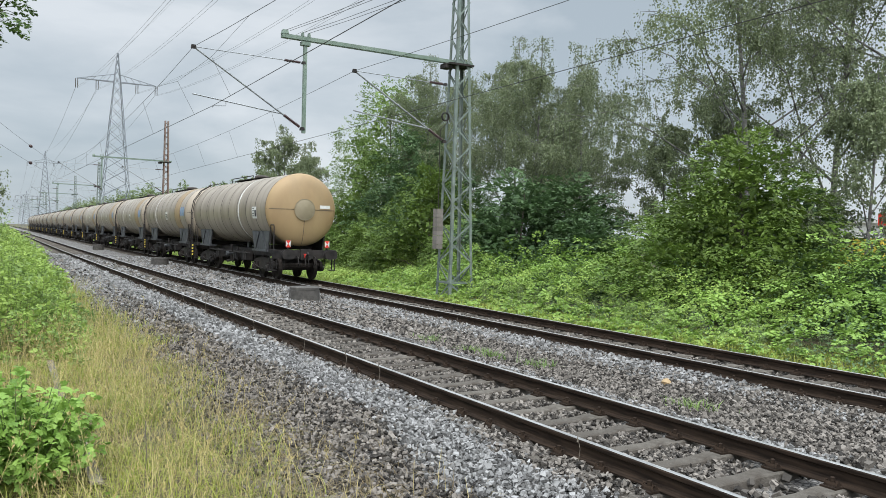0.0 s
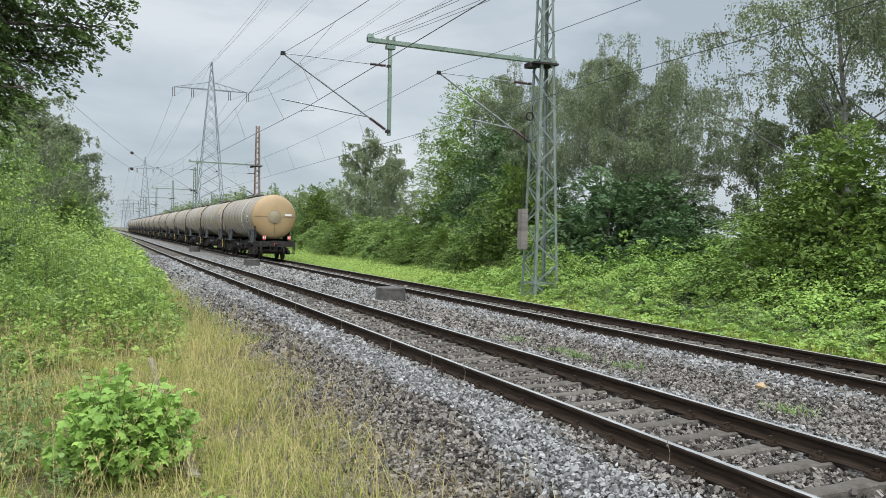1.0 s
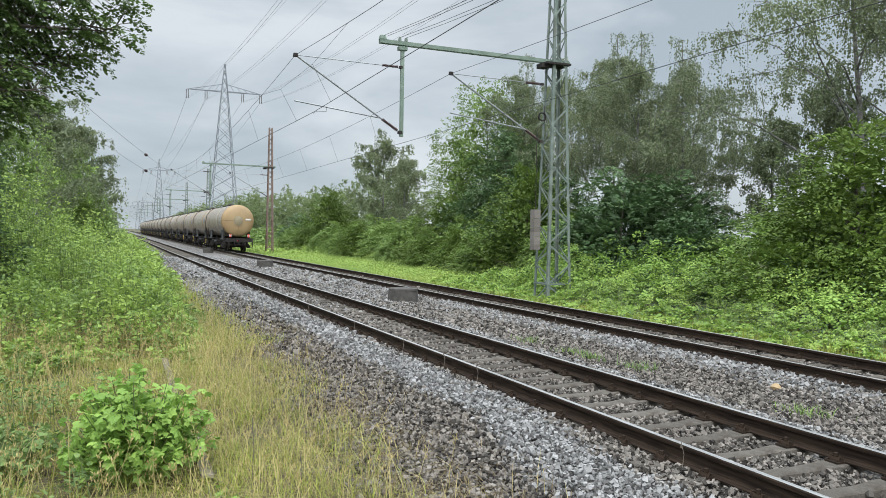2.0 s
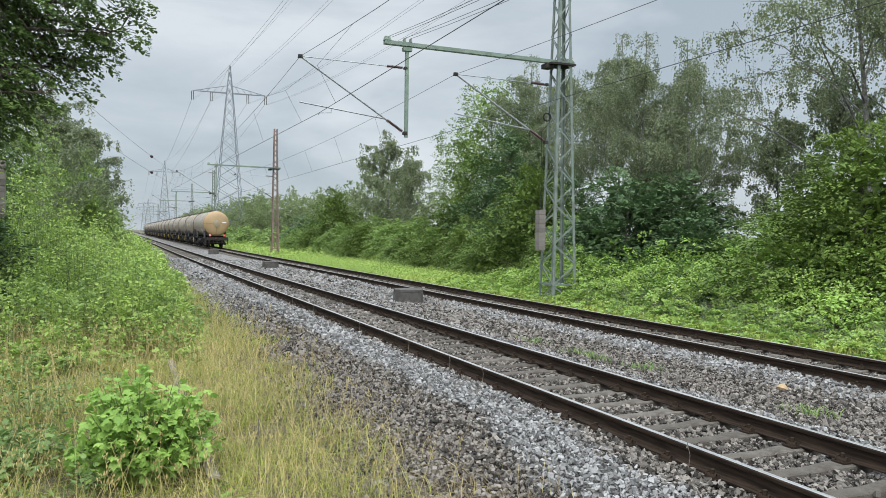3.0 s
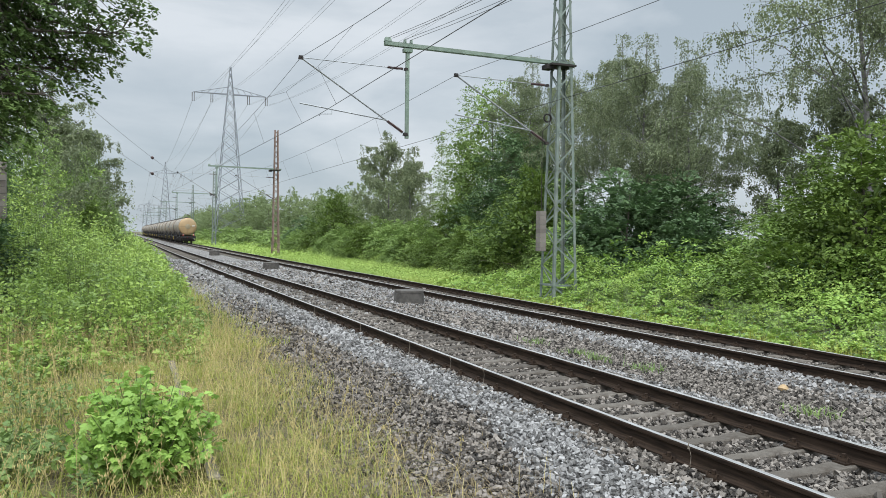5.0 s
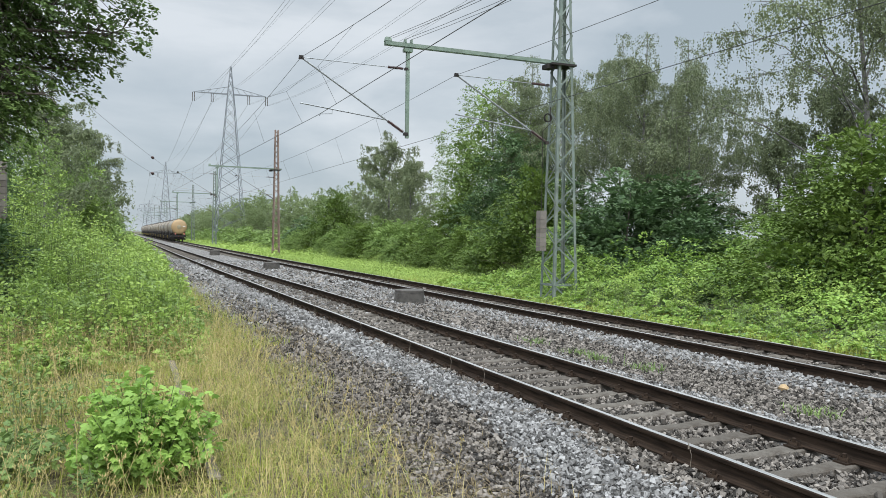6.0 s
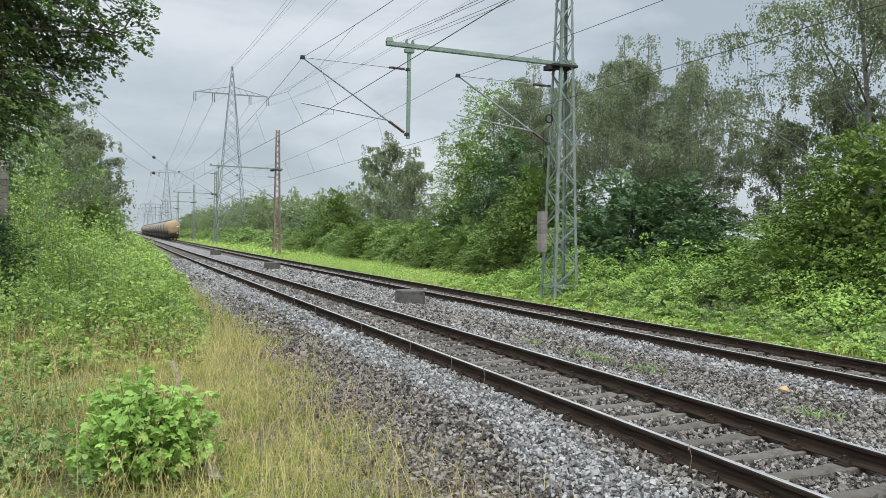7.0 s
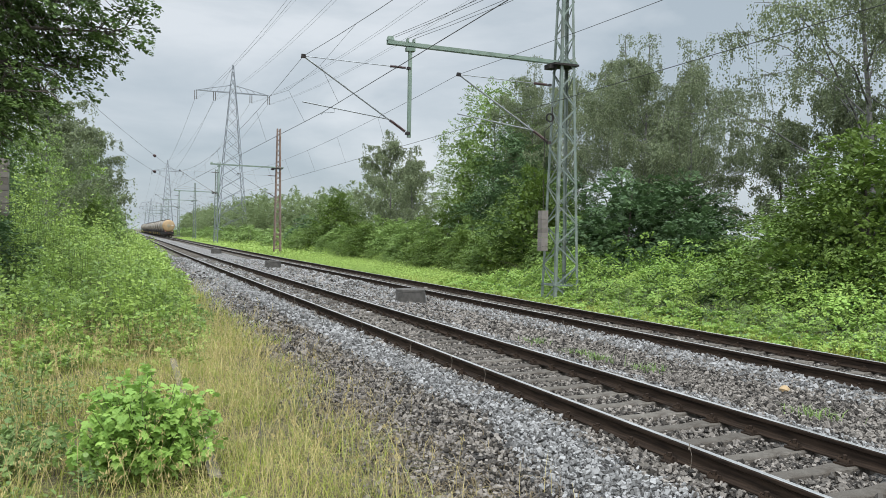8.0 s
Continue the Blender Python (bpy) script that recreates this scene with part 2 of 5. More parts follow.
# ---- building helpers ----
class Shape:
    """Collects vertices and faces of one mesh."""

    def __init__(self):
        self.v, self.f = [], []

    def add(self, verts, faces):
        k = len(self.v)
        self.v.extend(tuple(p) for p in verts)
        self.f.extend(tuple(i + k for i in q) for q in faces)
        return self

    def box(self, c, s, m=None, taper=1.0):
        x, y, z = s[0] / 2, s[1] / 2, s[2] / 2
        p = [Vector((a * x * (taper if d > 0 else 1), b * y * (taper if d > 0 else 1), d * z)) for d in (-1, 1) for b in (-1, 1) for a in (-1, 1)]
        if m is not None:
            p = [m @ q for q in p]
        p = [q + Vector(c) for q in p]
        return self.add(p, [(0, 2, 3, 1), (4, 5, 7, 6), (0, 1, 5, 4), (2, 6, 7, 3), (0, 4, 6, 2), (1, 3, 7, 5)])

    def beam(self, a, b, w, h=None, up=(0, 0, 1)):
        a, b = Vector(a), Vector(b)
        d = (b - a).normalized()
        s = d.cross(Vector(up))
        s = d.cross(Vector((1, 0, 0))) if s.length < 1e-3 else s
        s.normalize()
        u = s.cross(d)
        h = h or w
        p = [e + s * i * w / 2 + u * j * h / 2 for e in (a, b) for i, j in ((-1, -1), (1, -1), (1, 1), (-1, 1))]
        return self.add(p, [(0, 1, 2, 3), (7, 6, 5, 4), (0, 4, 5, 1), (1, 5, 6, 2), (2, 6, 7, 3), (3, 7, 4, 0)])

    def angle(self, a, b, w, t, inward):
        """An L-section bar from a to b, opening towards the point inward."""
        a, b, c = Vector(a), Vector(b), Vector(inward)
        sx, sy = (1 if c.x > a.x else -1), (1 if c.y > a.y else -1)
        ox, oy = Vector((sx * w / 2, sy * t / 2, 0)), Vector((sx * t / 2, sy * w / 2, 0))
        self.beam(a + ox, b + ox, w, t, up=(0, 1, 0))
        return self.beam(a + oy, b + oy, t, w, up=(0, 1, 0))

    def tube(self, path, radii, n=8, caps=True):
        path = [Vector(p) for p in path]
        radii = [radii] * len(path) if isinstance(radii, (int, float)) else radii
        verts, faces, ref = [], [], None
        for i, p in enumerate(path):
            d = (path[min(i + 1, len(path) - 1)] - path[max(i - 1, 0)]).normalized()
            if ref is None:
                ref = d.cross(Vector((0, 0, 1)))
                ref = Vector((1, 0, 0)) if ref.length < 1e-3 else ref.normalized()
            ref = (ref - d * ref.dot(d)).normalized()
            o = d.cross(ref)
            verts += [p + (ref * math.cos(t) + o * math.sin(t)) * radii[i] for t in (math.tau * k / n for k in range(n))]
        for i in range(len(path) - 1):
            faces += [(i * n + k, i * n + (k + 1) % n, (i + 1) * n + (k + 1) % n, (i + 1) * n + k) for k in range(n)]
        if caps:
            faces += [tuple(range(n))[::-1], tuple(range((len(path) - 1) * n, len(path) * n))]
        return self.add(verts, faces)

    def turned(self, profile, n=24, m=None, caps=False):
        """Profile of (radius, height), turned round z and placed by m."""
        m = m or Matrix()
        verts = [m @ Vector((r * math.cos(t), r * math.sin(t), z)) for r, z in profile for t in (math.tau * k / n for k in range(n))]
        faces = [(i * n + k, i * n + (k + 1) % n, (i + 1) * n + (k + 1) % n, (i + 1) * n + k) for i in range(len(profile) - 1) for k in range(n)]
        if caps:
            faces += [tuple(range(n))[::-1], tuple(range((len(profile) - 1) * n, len(profile) * n))]
        return self.add(verts, faces)

    def prism(self, outline, thick, m):
        """A flat outline of (x, y), thick in z, placed by m."""
        n = len(outline)
        verts = [m @ Vector((x, y, z)) for z in (-thick / 2, thick / 2) for x, y in outline]
        return self.add(verts, [tuple(range(n))[::-1], tuple(range(n, 2 * n))] + [(k, (k + 1) % n, n + (k + 1) % n, n + k) for k in range(n)])

    def mesh(self, name, material, smooth=False):
        me = bpy.data.meshes.new(name)
        me.from_pydata(self.v, [], self.f)
        me.materials.append(material)
        if smooth:
            me.polygons.foreach_set("use_smooth", [True] * len(me.polygons))
            me.set_sharp_from_angle(angle=radians(40))
        me.update()
        return me


def put(name, shape, material, parent=None, label="", smooth=False, at=None):
    ob = new(name, shape if isinstance(shape, bpy.types.Mesh) else shape.mesh(name, material, smooth))
    if parent is not None:
        ob.parent = parent
    if at is not None:
        ob.matrix_basis = at
    return tagged(ob, label) if label else ob


def empty(name, at=None, label="", category="", group="", kind=""):
    ob = new(name)
    ob.empty_display_size = 0.3
    if at is not None:
        ob.matrix_basis = at
    return tagged(ob, label, category, group, kind)


def quads(name, verts, material, faces=None):
    """A mesh from an array of vertices, four in turn to a face."""
    verts = np.asarray(verts, dtype=np.float32).reshape(-1, 3)
    idx = np.arange(len(verts), dtype=np.int32) if faces is None else np.asarray(faces, dtype=np.int32).ravel()
    me = bpy.data.meshes.new(name)
    me.vertices.add(len(verts))
    me.vertices.foreach_set("co", verts.ravel())
    me.loops.add(len(idx))
    me.loops.foreach_set("vertex_index", idx)
    n = len(idx) // 4
    me.polygons.add(n)
    me.polygons.foreach_set("loop_start", np.arange(n, dtype=np.int32) * 4)
    me.polygons.foreach_set("use_smooth", np.zeros(n, dtype=bool))
    me.materials.append(material)
    me.update(calc_edges=True)
    return me


def bend(y):
    """How far the line swings to the right of straight at y metres along it."""
    if y < 40:
        return 0.0
    return 0.0095 * (y - 40) ** 2 / 80 if y < 80 else 0.0095 * (y - 60)


def smoothstep(a, b, x):
    t = min(1, max(0, (x - a) / (b - a)))
    return t * t * (3 - 2 * t)


NEAR_X, FAR_X, FAR_Z = 5.627, 11.10, -0.128
GAUGE = 1.507
SLEEPER_STEP, SLEEPER_0 = 0.597, 13.812


def ground_z(x, y):
    """Height of the ground; rail heads of the near track are at 0."""
    x = x - bend(y)
    pts = ((-9e3, -0.6), (-2, -0.55), (2.0, -0.52), (3.0, -0.44), (3.95, -0.205), (4.72, -0.20), (4.92, -0.243), (6.34, -0.243), (6.54, -0.21), (7.1, -0.225), (8.0, -0.30), (8.7, -0.36),
           (9.6, -0.345), (10.2, -0.335), (10.4, -0.373), (11.8, -0.373), (12.0, -0.34), (12.6, -0.36), (13.6, -0.55), (15, -0.6), (9e3, -0.7))
    for (x0, z0), (x1, z1) in zip(pts, pts[1:]):
        if x <= x1:
            z = z0 + (z1 - z0) * (x - x0) / (x1 - x0)
            break
    rough = 0.09 if x < 2.2 or x > 14 else 0.015
    return z + rough * noise.noise(Vector((x * 0.6, y * 0.6, 3.1)))


# ---- ground and tracks ----
def steps(*spans):
    out = []
    for a, b, s in spans:
        out += list(np.arange(a, b - 1e-6, s))
    return out


def sheet(name, xs, ys, lift, material, follow=True):
    verts = [(x + (bend(y) if follow else 0), y, ground_z(x + bend(y), y) + lift(x)) for y in ys for x in xs]
    n = len(xs)
    idx = [(j * n + i, j * n + i + 1, (j + 1) * n + i + 1, (j + 1) * n + i) for j in range(len(ys) - 1) for i in range(n - 1)]
    me = quads(name, verts, material, idx)
    me.polygons.foreach_set("use_smooth", [True] * len(me.polygons))
    return new(name, me)


ys = steps((-3000, -500, 1250), (-500, -50, 150), (-50, 0, 10), (0, 40, 0.5), (40, 120, 4), (120, 700, 20), (700, 3001, 460))
xs = steps((-3000, -400, 1300), (-400, -40, 90), (-40, -8, 4), (-8, 19, 0.5), (19, 40, 3), (40, 400, 90), (400, 3001, 1300))
tagged(sheet("ground", xs, ys, lambda x: -0.09 if 3.3 < x < 13.2 else 0.0, M_SOIL), "rough grassy soil beside the railway tracks", "ground", kind="structure")
ys = steps((-30, 0, 3), (0, 40, 0.4), (40, 120, 3), (120, 721, 20))
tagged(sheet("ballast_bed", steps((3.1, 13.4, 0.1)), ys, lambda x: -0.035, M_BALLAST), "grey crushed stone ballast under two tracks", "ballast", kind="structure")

HALF_RAIL = [(0.075, 0.0), (0.075, 0.012), (0.022, 0.028), (0.010, 0.045), (0.009, 0.122), (0.034, 0.134), (0.036, 0.162), (0.029, 0.172)]
RAIL_OUTLINE = HALF_RAIL + [(-x, z) for x, z in reversed(HALF_RAIL)]


def rail_mesh(name, outline, material):
    ys = steps((-30, 40, 10), (40, 100, 4), (100, 721, 20))
    n = len(outline)
    s = Shape()
    s.add([(x + bend(y), y, z) for y in ys for x, z in outline],
          [(j * n + i, j * n + (i + 1) % n, (j + 1) * n + (i + 1) % n, (j + 1) * n + i) for j in range(len(ys) - 1) for i in range(n)])
    return s.mesh(name, material)


RAIL_MESH = rail_mesh("rail", RAIL_OUTLINE, M_RAIL)
HEAD_MESH = rail_mesh("running_surface", [(-0.027, 0.170), (0.027, 0.170), (0.024, 0.1745), (-0.024, 0.1745)], M_RAILTOP)


def sleeper_shape():
    """A prestressed concrete sleeper, thicker at the rail seats, waisted in the middle."""
    s = Shape()
    rows = [(-1.30, -0.045, 0.10), (-1.18, 0.0, 0.105), (-0.52, 0.0, 0.105), (-0.25, -0.018, 0.088), (0.25, -0.018, 0.088), (0.52, 0.0, 0.105), (1.18, 0.0, 0.105), (1.30, -0.045, 0.10)]
    v = []
    for x, z, w in rows:
        v += [(x, -w - 0.03, -0.18), (x, -w, z - 0.012), (x, -w + 0.015, z), (x, w - 0.015, z), (x, w, z - 0.012), (x, w + 0.03, -0.18)]
    f = [(i * 6 + k, i * 6 + k + 1, (i + 1) * 6 + k + 1, (i + 1) * 6 + k) for i in range(len(rows) - 1) for k in range(5)]
    f += [(0, 1, 2, 3, 4, 5), tuple(range(47, 41, -1))]
    return s.add(v, f)


def fastening_shape():
    """Ribbed plate with a bolted clip on both sides of the rail foot."""
    s = Shape()
    s.box((0, 0, 0.008), (0.36, 0.15, 0.016))
    for e in (-1, 1):
        s.box((e * 0.105, 0, 0.032), (0.085, 0.11, 0.032), taper=0.7)
        s.turned([(0.022, 0.03), (0.022, 0.085), (0.012, 0.09), (0.0, 0.09)], 6, Matrix.Translation((e * 0.115, 0, 0)))
        s.tube([(e * 0.15, -0.05, 0.02), (e * 0.13, -0.055, 0.06), (e * 0.09, -0.03, 0.045), (e * 0.09, 0.03, 0.045), (e * 0.13, 0.055, 0.06), (e * 0.15, 0.05, 0.02)], 0.009, 5)
    return s


SLEEPER_MESH = sleeper_shape().mesh("sleeper", M_SLEEPER)
FASTENING_MESH = fastening_shape().mesh("rail_fastening", M_RAIL)


def track(x, z, label, phase):
    tr = empty("railway_track", pose(x, 0, z), label, "railway track", kind="structure")
    for e in (-1, 1):
        r = put("rail", RAIL_MESH, None, tr, "rusty brown steel rail", at=pose(e * GAUGE / 2, 0, -0.172))
        put("running_surface", HEAD_MESH, None, r, "bright worn rail head")
    rest = Shape()
    n = 0
    rng = random.Random(int(x * 10))
    for i in range(-12, 900):
        y = phase + SLEEPER_STEP * i
        if n < 295:
            n += 1
            put("sleeper", SLEEPER_MESH, None, tr, at=pose(bend(y), y, -0.178 + rng.uniform(-0.006, 0.004), 0, 0, rng.uniform(-0.6, 0.6)))
            if 1 < y < 48:
                for e in (-1, 1):
                    put("rail_fastening", FASTENING_MESH, None, tr, at=pose(bend(y) + e * GAUGE / 2, y, -0.176))
        else:
            rest.box((bend(y), y, -0.235), (2.6, 0.21, 0.11))
    tagged(put("sleeper_run", rest, M_SLEEPER, tr), kind="stuff")
    return tr


track(NEAR_X, 0.0, "single track of rusty steel rails on weathered sleepers", SLEEPER_0 - 40 * SLEEPER_STEP)
track(FAR_X, FAR_Z, "second track with rusty rails, used by the train", SLEEPER_0 - 40 * SLEEPER_STEP + 0.25)


# ---- tank wagons ----
TANK_R, TANK_Z, WAGON_STEP = 1.465, 2.84, 14.75
ALONG = Matrix.Rotation(radians(-90), 4, "X")   # z of a turned shape to +y


def ring(r, w, t, y, material, name, parent, label="", n=40):
    m = Matrix.Translation((0, y, TANK_Z)) @ ALONG
    return put(name, Shape().turned([(r, -w / 2), (r + t, -w / 2), (r + t, w / 2), (r, w / 2)], n, m), material, parent, label, True)


def head_profile(depth, r=TANK_R, k=10):
    return [(r * math.cos(a), depth * math.sin(a)) for a in (math.pi / 2 * i / k for i in range(k))] + [(0.001, depth)]


def wheelset(parent, y):
    s = Shape()
    for e in (-1, 1):
        m = Matrix.Translation((e * 0.75, y, 0.46)) @ Matrix.Rotation(radians(90 * e), 4, "Y")
        s.turned([(0.001, 0.06), (0.1, 0.07), (0.13, 0.03), (0.36, 0.015), (0.39, 0.065), (0.46, 0.065), (0.465, -0.05), (0.49, -0.06), (0.49, -0.08), (0.38, -0.08), (0.1, -0.05)], 20, m)
    s.tube([(-0.75, y, 0.46), (0.75, y, 0.46)], 0.085, 10)
    return put("wheelset", s, M_WHEEL, parent, "", True)


def bogie(parent, y):
    core = Shape().box((0, y, 0.72), (1.9, 0.5, 0.2)).box((0, y, 0.9), (0.7, 0.7, 0.2)).beam((-0.95, y - 1.15, 0.62), (0.95, y - 1.15, 0.62), 0.09).beam((-0.95, y + 1.15, 0.62), (0.95, y + 1.15, 0.62), 0.09)
    b = put("bogie", core, M_FRAME, parent, "dark two-axle bogie")
    for e in (-1, 1):
        s = Shape()
        m = Matrix.Translation((e * 1.0, y, 0)) @ Matrix(((0, 0, 1, 0), (1, 0, 0, 0), (0, 1, 0, 0), (0, 0, 0, 1)))
        s.prism([(-1.3, 0.50), (-1.3, 0.72), (-0.55, 0.86), (0.55, 0.86), (1.3, 0.72), (1.3, 0.50), (0.62, 0.56), (0.45, 0.36), (-0.45, 0.36), (-0.62, 0.56)], 0.09, m)
        put("side_frame", s, M_FRAME, b)
        for a in (-0.9, 0.9):
            box = Shape().box((e * 1.08, y + a, 0.47), (0.22, 0.3, 0.27), taper=0.8)
            box.turned([(0.1, 0), (0.1, 0.05), (0.0, 0.055)], 12, Matrix.Translation((e * 1.19, y + a, 0.46)) @ Matrix.Rotation(radians(90 * e), 4, "Y"))
            put("axle_box", box, M_FRAME, b, "", True)
            for d in (-0.22, 0.22):
                sp = Shape().tube([(e * 1.05, y + a + d, 0.42), (e * 1.05, y + a + d, 0.68)], 0.075, 10)
                for k in range(4):
                    sp.turned([(0.075, -0.012), (0.095, 0), (0.075, 0.012)], 10, Matrix.Translation((e * 1.05, y + a + d, 0.46 + k * 0.06)))
                put("spring", sp, M_WHEEL, b, "", True)
    for a in (-0.9, 0.9):
        wheelset(b, y + a)
        for e in (-1, 1):
            put("brake_shoe", Shape().box((e * 0.76, y + a * 0.46, 0.46), (0.1, 0.09, 0.34), taper=0.8).beam((e * 0.76, y + a * 0.46, 0.5), (e * 0.76, y + a * 0.3, 0.9), 0.04), M_FRAME, b)
    for e in (-1, 1):
        put("brake_rod", Shape().tube([(e * 1.14, y - 1.25, 0.6), (e * 1.14, y - 0.3, 0.44), (e * 1.14, y + 0.3, 0.44), (e * 1.14, y + 1.25, 0.6)], 0.02, 5), M_FRAME, b)
    return b


def buffer(parent, x, y, d):
    s = Shape().turned([(0.16, 0), (0.16, 0.05), (0.115, 0.06), (0.11, 0.36), (0.085, 0.37), (0.08, 0.55)], 14, Matrix.Translation((x, y, 1.06)) @ (ALONG if d > 0 else ALONG @ Matrix.Rotation(math.pi, 4, "X")))
    b = put("buffer", s, M_FRAME, parent, "", True)
    o = [(0.25 * math.copysign(abs(math.cos(t)) ** 0.6, math.cos(t)), 0.18 * math.copysign(abs(math.sin(t)) ** 0.6, math.sin(t))) for t in (math.tau * k / 20 for k in range(20))]
    put("buffer_plate", Shape().prism(o, 0.04, Matrix.Translation((x, y + d * 0.56, 1.06)) @ Matrix.Rotation(radians(90), 4, "X")), M_FRAME, b, "worn dark buffer plate", True)
    return b


def wagon(last):
    w = empty("tank_wagon", None, "grimy brown tank wagon with an ochre rounded end, rolling" if last else "grimy brown tank wagon coupled in a goods train", "tank wagon", "tank wagons of the train")
    y0, y1 = 1.22, 13.62
    put("tank_shell", Shape().turned([(TANK_R, 0), (TANK_R, y1 - y0)], 48, Matrix.Translation((0, y0, TANK_Z)) @ ALONG), M_SHELL, w, "brown insulated tank cladding with grime", True)
    rear = put("tank_head", Shape().turned(head_profile(-0.46), 48, Matrix.Translation((0, y0, TANK_Z)) @ ALONG), M_HEAD if last else M_SHELL, w, "ochre painted domed tank end" if last else "brown domed tank end", True)
    put("tank_head", Shape().turned(head_profile(0.46), 40, Matrix.Translation((0, y1, TANK_Z)) @ ALONG), M_SHELL, w, "", True)

    def on_head(x, z, lift=0.008):
        return (x, y0 - 0.46 * math.sqrt(max(0, 1 - (x * x + z * z) / TANK_R ** 2)) - lift, TANK_Z + z)
    arcs = [[on_head(-1.46 + 1.06 * i / 8, 0.0) for i in range(9)], [on_head(0.40 + 1.06 * i / 8, 0.0) for i in range(9)], [on_head(0, -1.46 + 1.06 * i / 8) for i in range(9)]]
    for a in arcs:
        put("seam", Shape().tube(a, 0.009, 5), M_SEAM, rear, "dark cladding seam")
    cover = Matrix.Translation((0, on_head(0, 0)[1] + 0.05, TANK_Z)) @ Matrix.Rotation(radians(90), 4, "X")
    put("end_cover", Shape().turned([(0.415, -0.02), (0.415, 0.055), (0.385, 0.075), (0.001, 0.085)], 32, cover), M_HATCH, rear, "round grey-brown cover plate", True)
    put("cover_rim", Shape().turned([(0.40, 0.055), (0.43, 0.055), (0.43, 0.08), (0.40, 0.08)], 32, cover), M_HATCH, rear, "", True)
    if last:
        v = [on_head(x, z, 0.014) for z in (0.06, 0.19) for x in (0.66, 0.82, 0.98, 1.14)]
        put("number_plate", Shape().add(v, [(0, 1, 5, 4), (1, 2, 6, 5), (2, 3, 7, 6)]), M_WHITE, rear, "white lettering strip")
    # cladding straps, white ring, coloured segment
    for i in range(10):
        y = y0 + 0.02 + i * (y1 - y0 - 0.04) / 9
        ring(TANK_R, 0.035, 0.007, y, M_SEAM, "cladding_strap", w)
    if last:
        ring(TANK_R, 0.11, 0.009, y0 + 3.9, M_WHITE, "white_ring", w, "white painted ring")
    else:
        ring(TANK_R, 0.11, 0.009, y0 + 8.8, M_WHITE, "white_ring", w, "white painted ring")
        ring(TANK_R, 1.55, 0.005, y0 + 2.07, M_HEAD, "ochre_segment", w, "ochre cladding segment")

    def panel(y, ang, wy, h, mat, name, label, parent=w, r=TANK_R + 0.012):
        v = []
        for k in range(4):
            a = ang + (k / 3 - 0.5) * h / TANK_R
            v += [(-r * math.cos(a), y - wy / 2, TANK_Z + r * math.sin(a)), (-r * math.cos(a), y + wy / 2, TANK_Z + r * math.sin(a))]
        return put(name, Shape().add(v, [(2 * k, 2 * k + 1, 2 * k + 3, 2 * k + 2) for k in range(3)]), mat, parent, label)
    py = y0 + 1.5 if last else y0 + 5.2
    board = panel(py, -0.1, 0.62, 0.48, M_WHITE, "data_panel", "white data panel with dark lettering bars")
    for k in range(4):
        panel(py + 0.12, 0.02 - k * 0.07, 0.28, 0.03, M_BLACK, "lettering_bar", "", board, TANK_R + 0.016)
    panel(py - 0.17, -0.12, 0.2, 0.26, M_BLACK, "lettering_bar", "", board, TANK_R + 0.016)
    if not last:
        for d in (0, 0.75):
            panel(y0 + 0.42 + d * 0.7, 0.05, 0.4, 0.5, M_BLUE, "blue_marking", "faded blue marking")
    # underframe
    sill = Shape().box((-0.45, 7.42, 1.02), (0.16, 13.6, 0.26)).box((0.45, 7.42, 1.02), (0.16, 13.6, 0.26))
    for y in (4.6, 6.2, 8.6, 10.2):
        sill.box((0, y, 1.02), (1.0, 0.14, 0.2))
    put("underframe", sill, M_FRAME, w, "dark steel underframe")
    put("brake_reservoir", Shape().turned([(0.001, -0.6), (0.2, -0.55), (0.24, -0.45), (0.24, 0.45), (0.2, 0.55), (0.001, 0.6)], 16, Matrix.Translation((0.3, 7.2, 0.75)) @ ALONG), M_FRAME, w, "", True)
    gear = Shape().tube([(-0.9, 5.3, 0.75), (-0.9, 9.3, 0.75)], 0.035, 6).box((-0.85, 6.9, 0.78), (0.3, 0.5, 0.35)).tube([(-1.1, 7.4, 1.3), (-1.1, 7.4, 0.55), (-1.1, 8.1, 0.5)], 0.06, 8)
    gear.tube([(-1.15, 6.2, 1.2), (-1.15, 6.2, 0.6)], 0.04, 6).box((-1.0, 5.6, 0.85), (0.2, 0.35, 0.4))
    for y in (4.9, 6.5, 9.6):
        put("side_box", Shape().box((-1.05, y, 0.86), (0.34, 0.46, 0.36), taper=0.85).tube([(-1.2, y, 0.9), (-1.26, y, 0.6), (-1.2, y + 0.3, 0.5)], 0.03, 6), M_FRAME, w)
    put("drain_pipe", Shape().tube([(-0.3, 7.42, 1.45), (-0.3, 7.42, 0.95), (-1.0, 7.42, 0.9), (-1.35, 7.42, 0.86)], 0.09, 10), M_SADDLE, w, "grey drain pipe below the tank", True)
    put("tie_bar", Shape().tube([(-1.22, 3.9, 0.98), (-1.22, 10.9, 0.98)], 0.03, 6), M_FRAME, w)
    put("valve_gear", gear, M_FRAME, w, "pipes and drain valves under the tank")
    for d, y in ((-1, 0.62), (1, 14.2)):
        hs = Shape().box((0, y, 1.06), (2.6, 0.14, 0.34)).box((0, y + d * 0.03, 1.06), (0.42, 0.2, 0.42))
        hs.box((-1.2, y - d * 0.35, 1.16), (0.14, 0.7, 0.16)).box((1.2, y - d * 0.35, 1.16), (0.14, 0.7, 0.16))
        put("headstock", hs, M_FRAME, w, "dark end beam")
        for x in (-0.875, 0.875):
            buffer(w, x, y + d * 0.05, d)
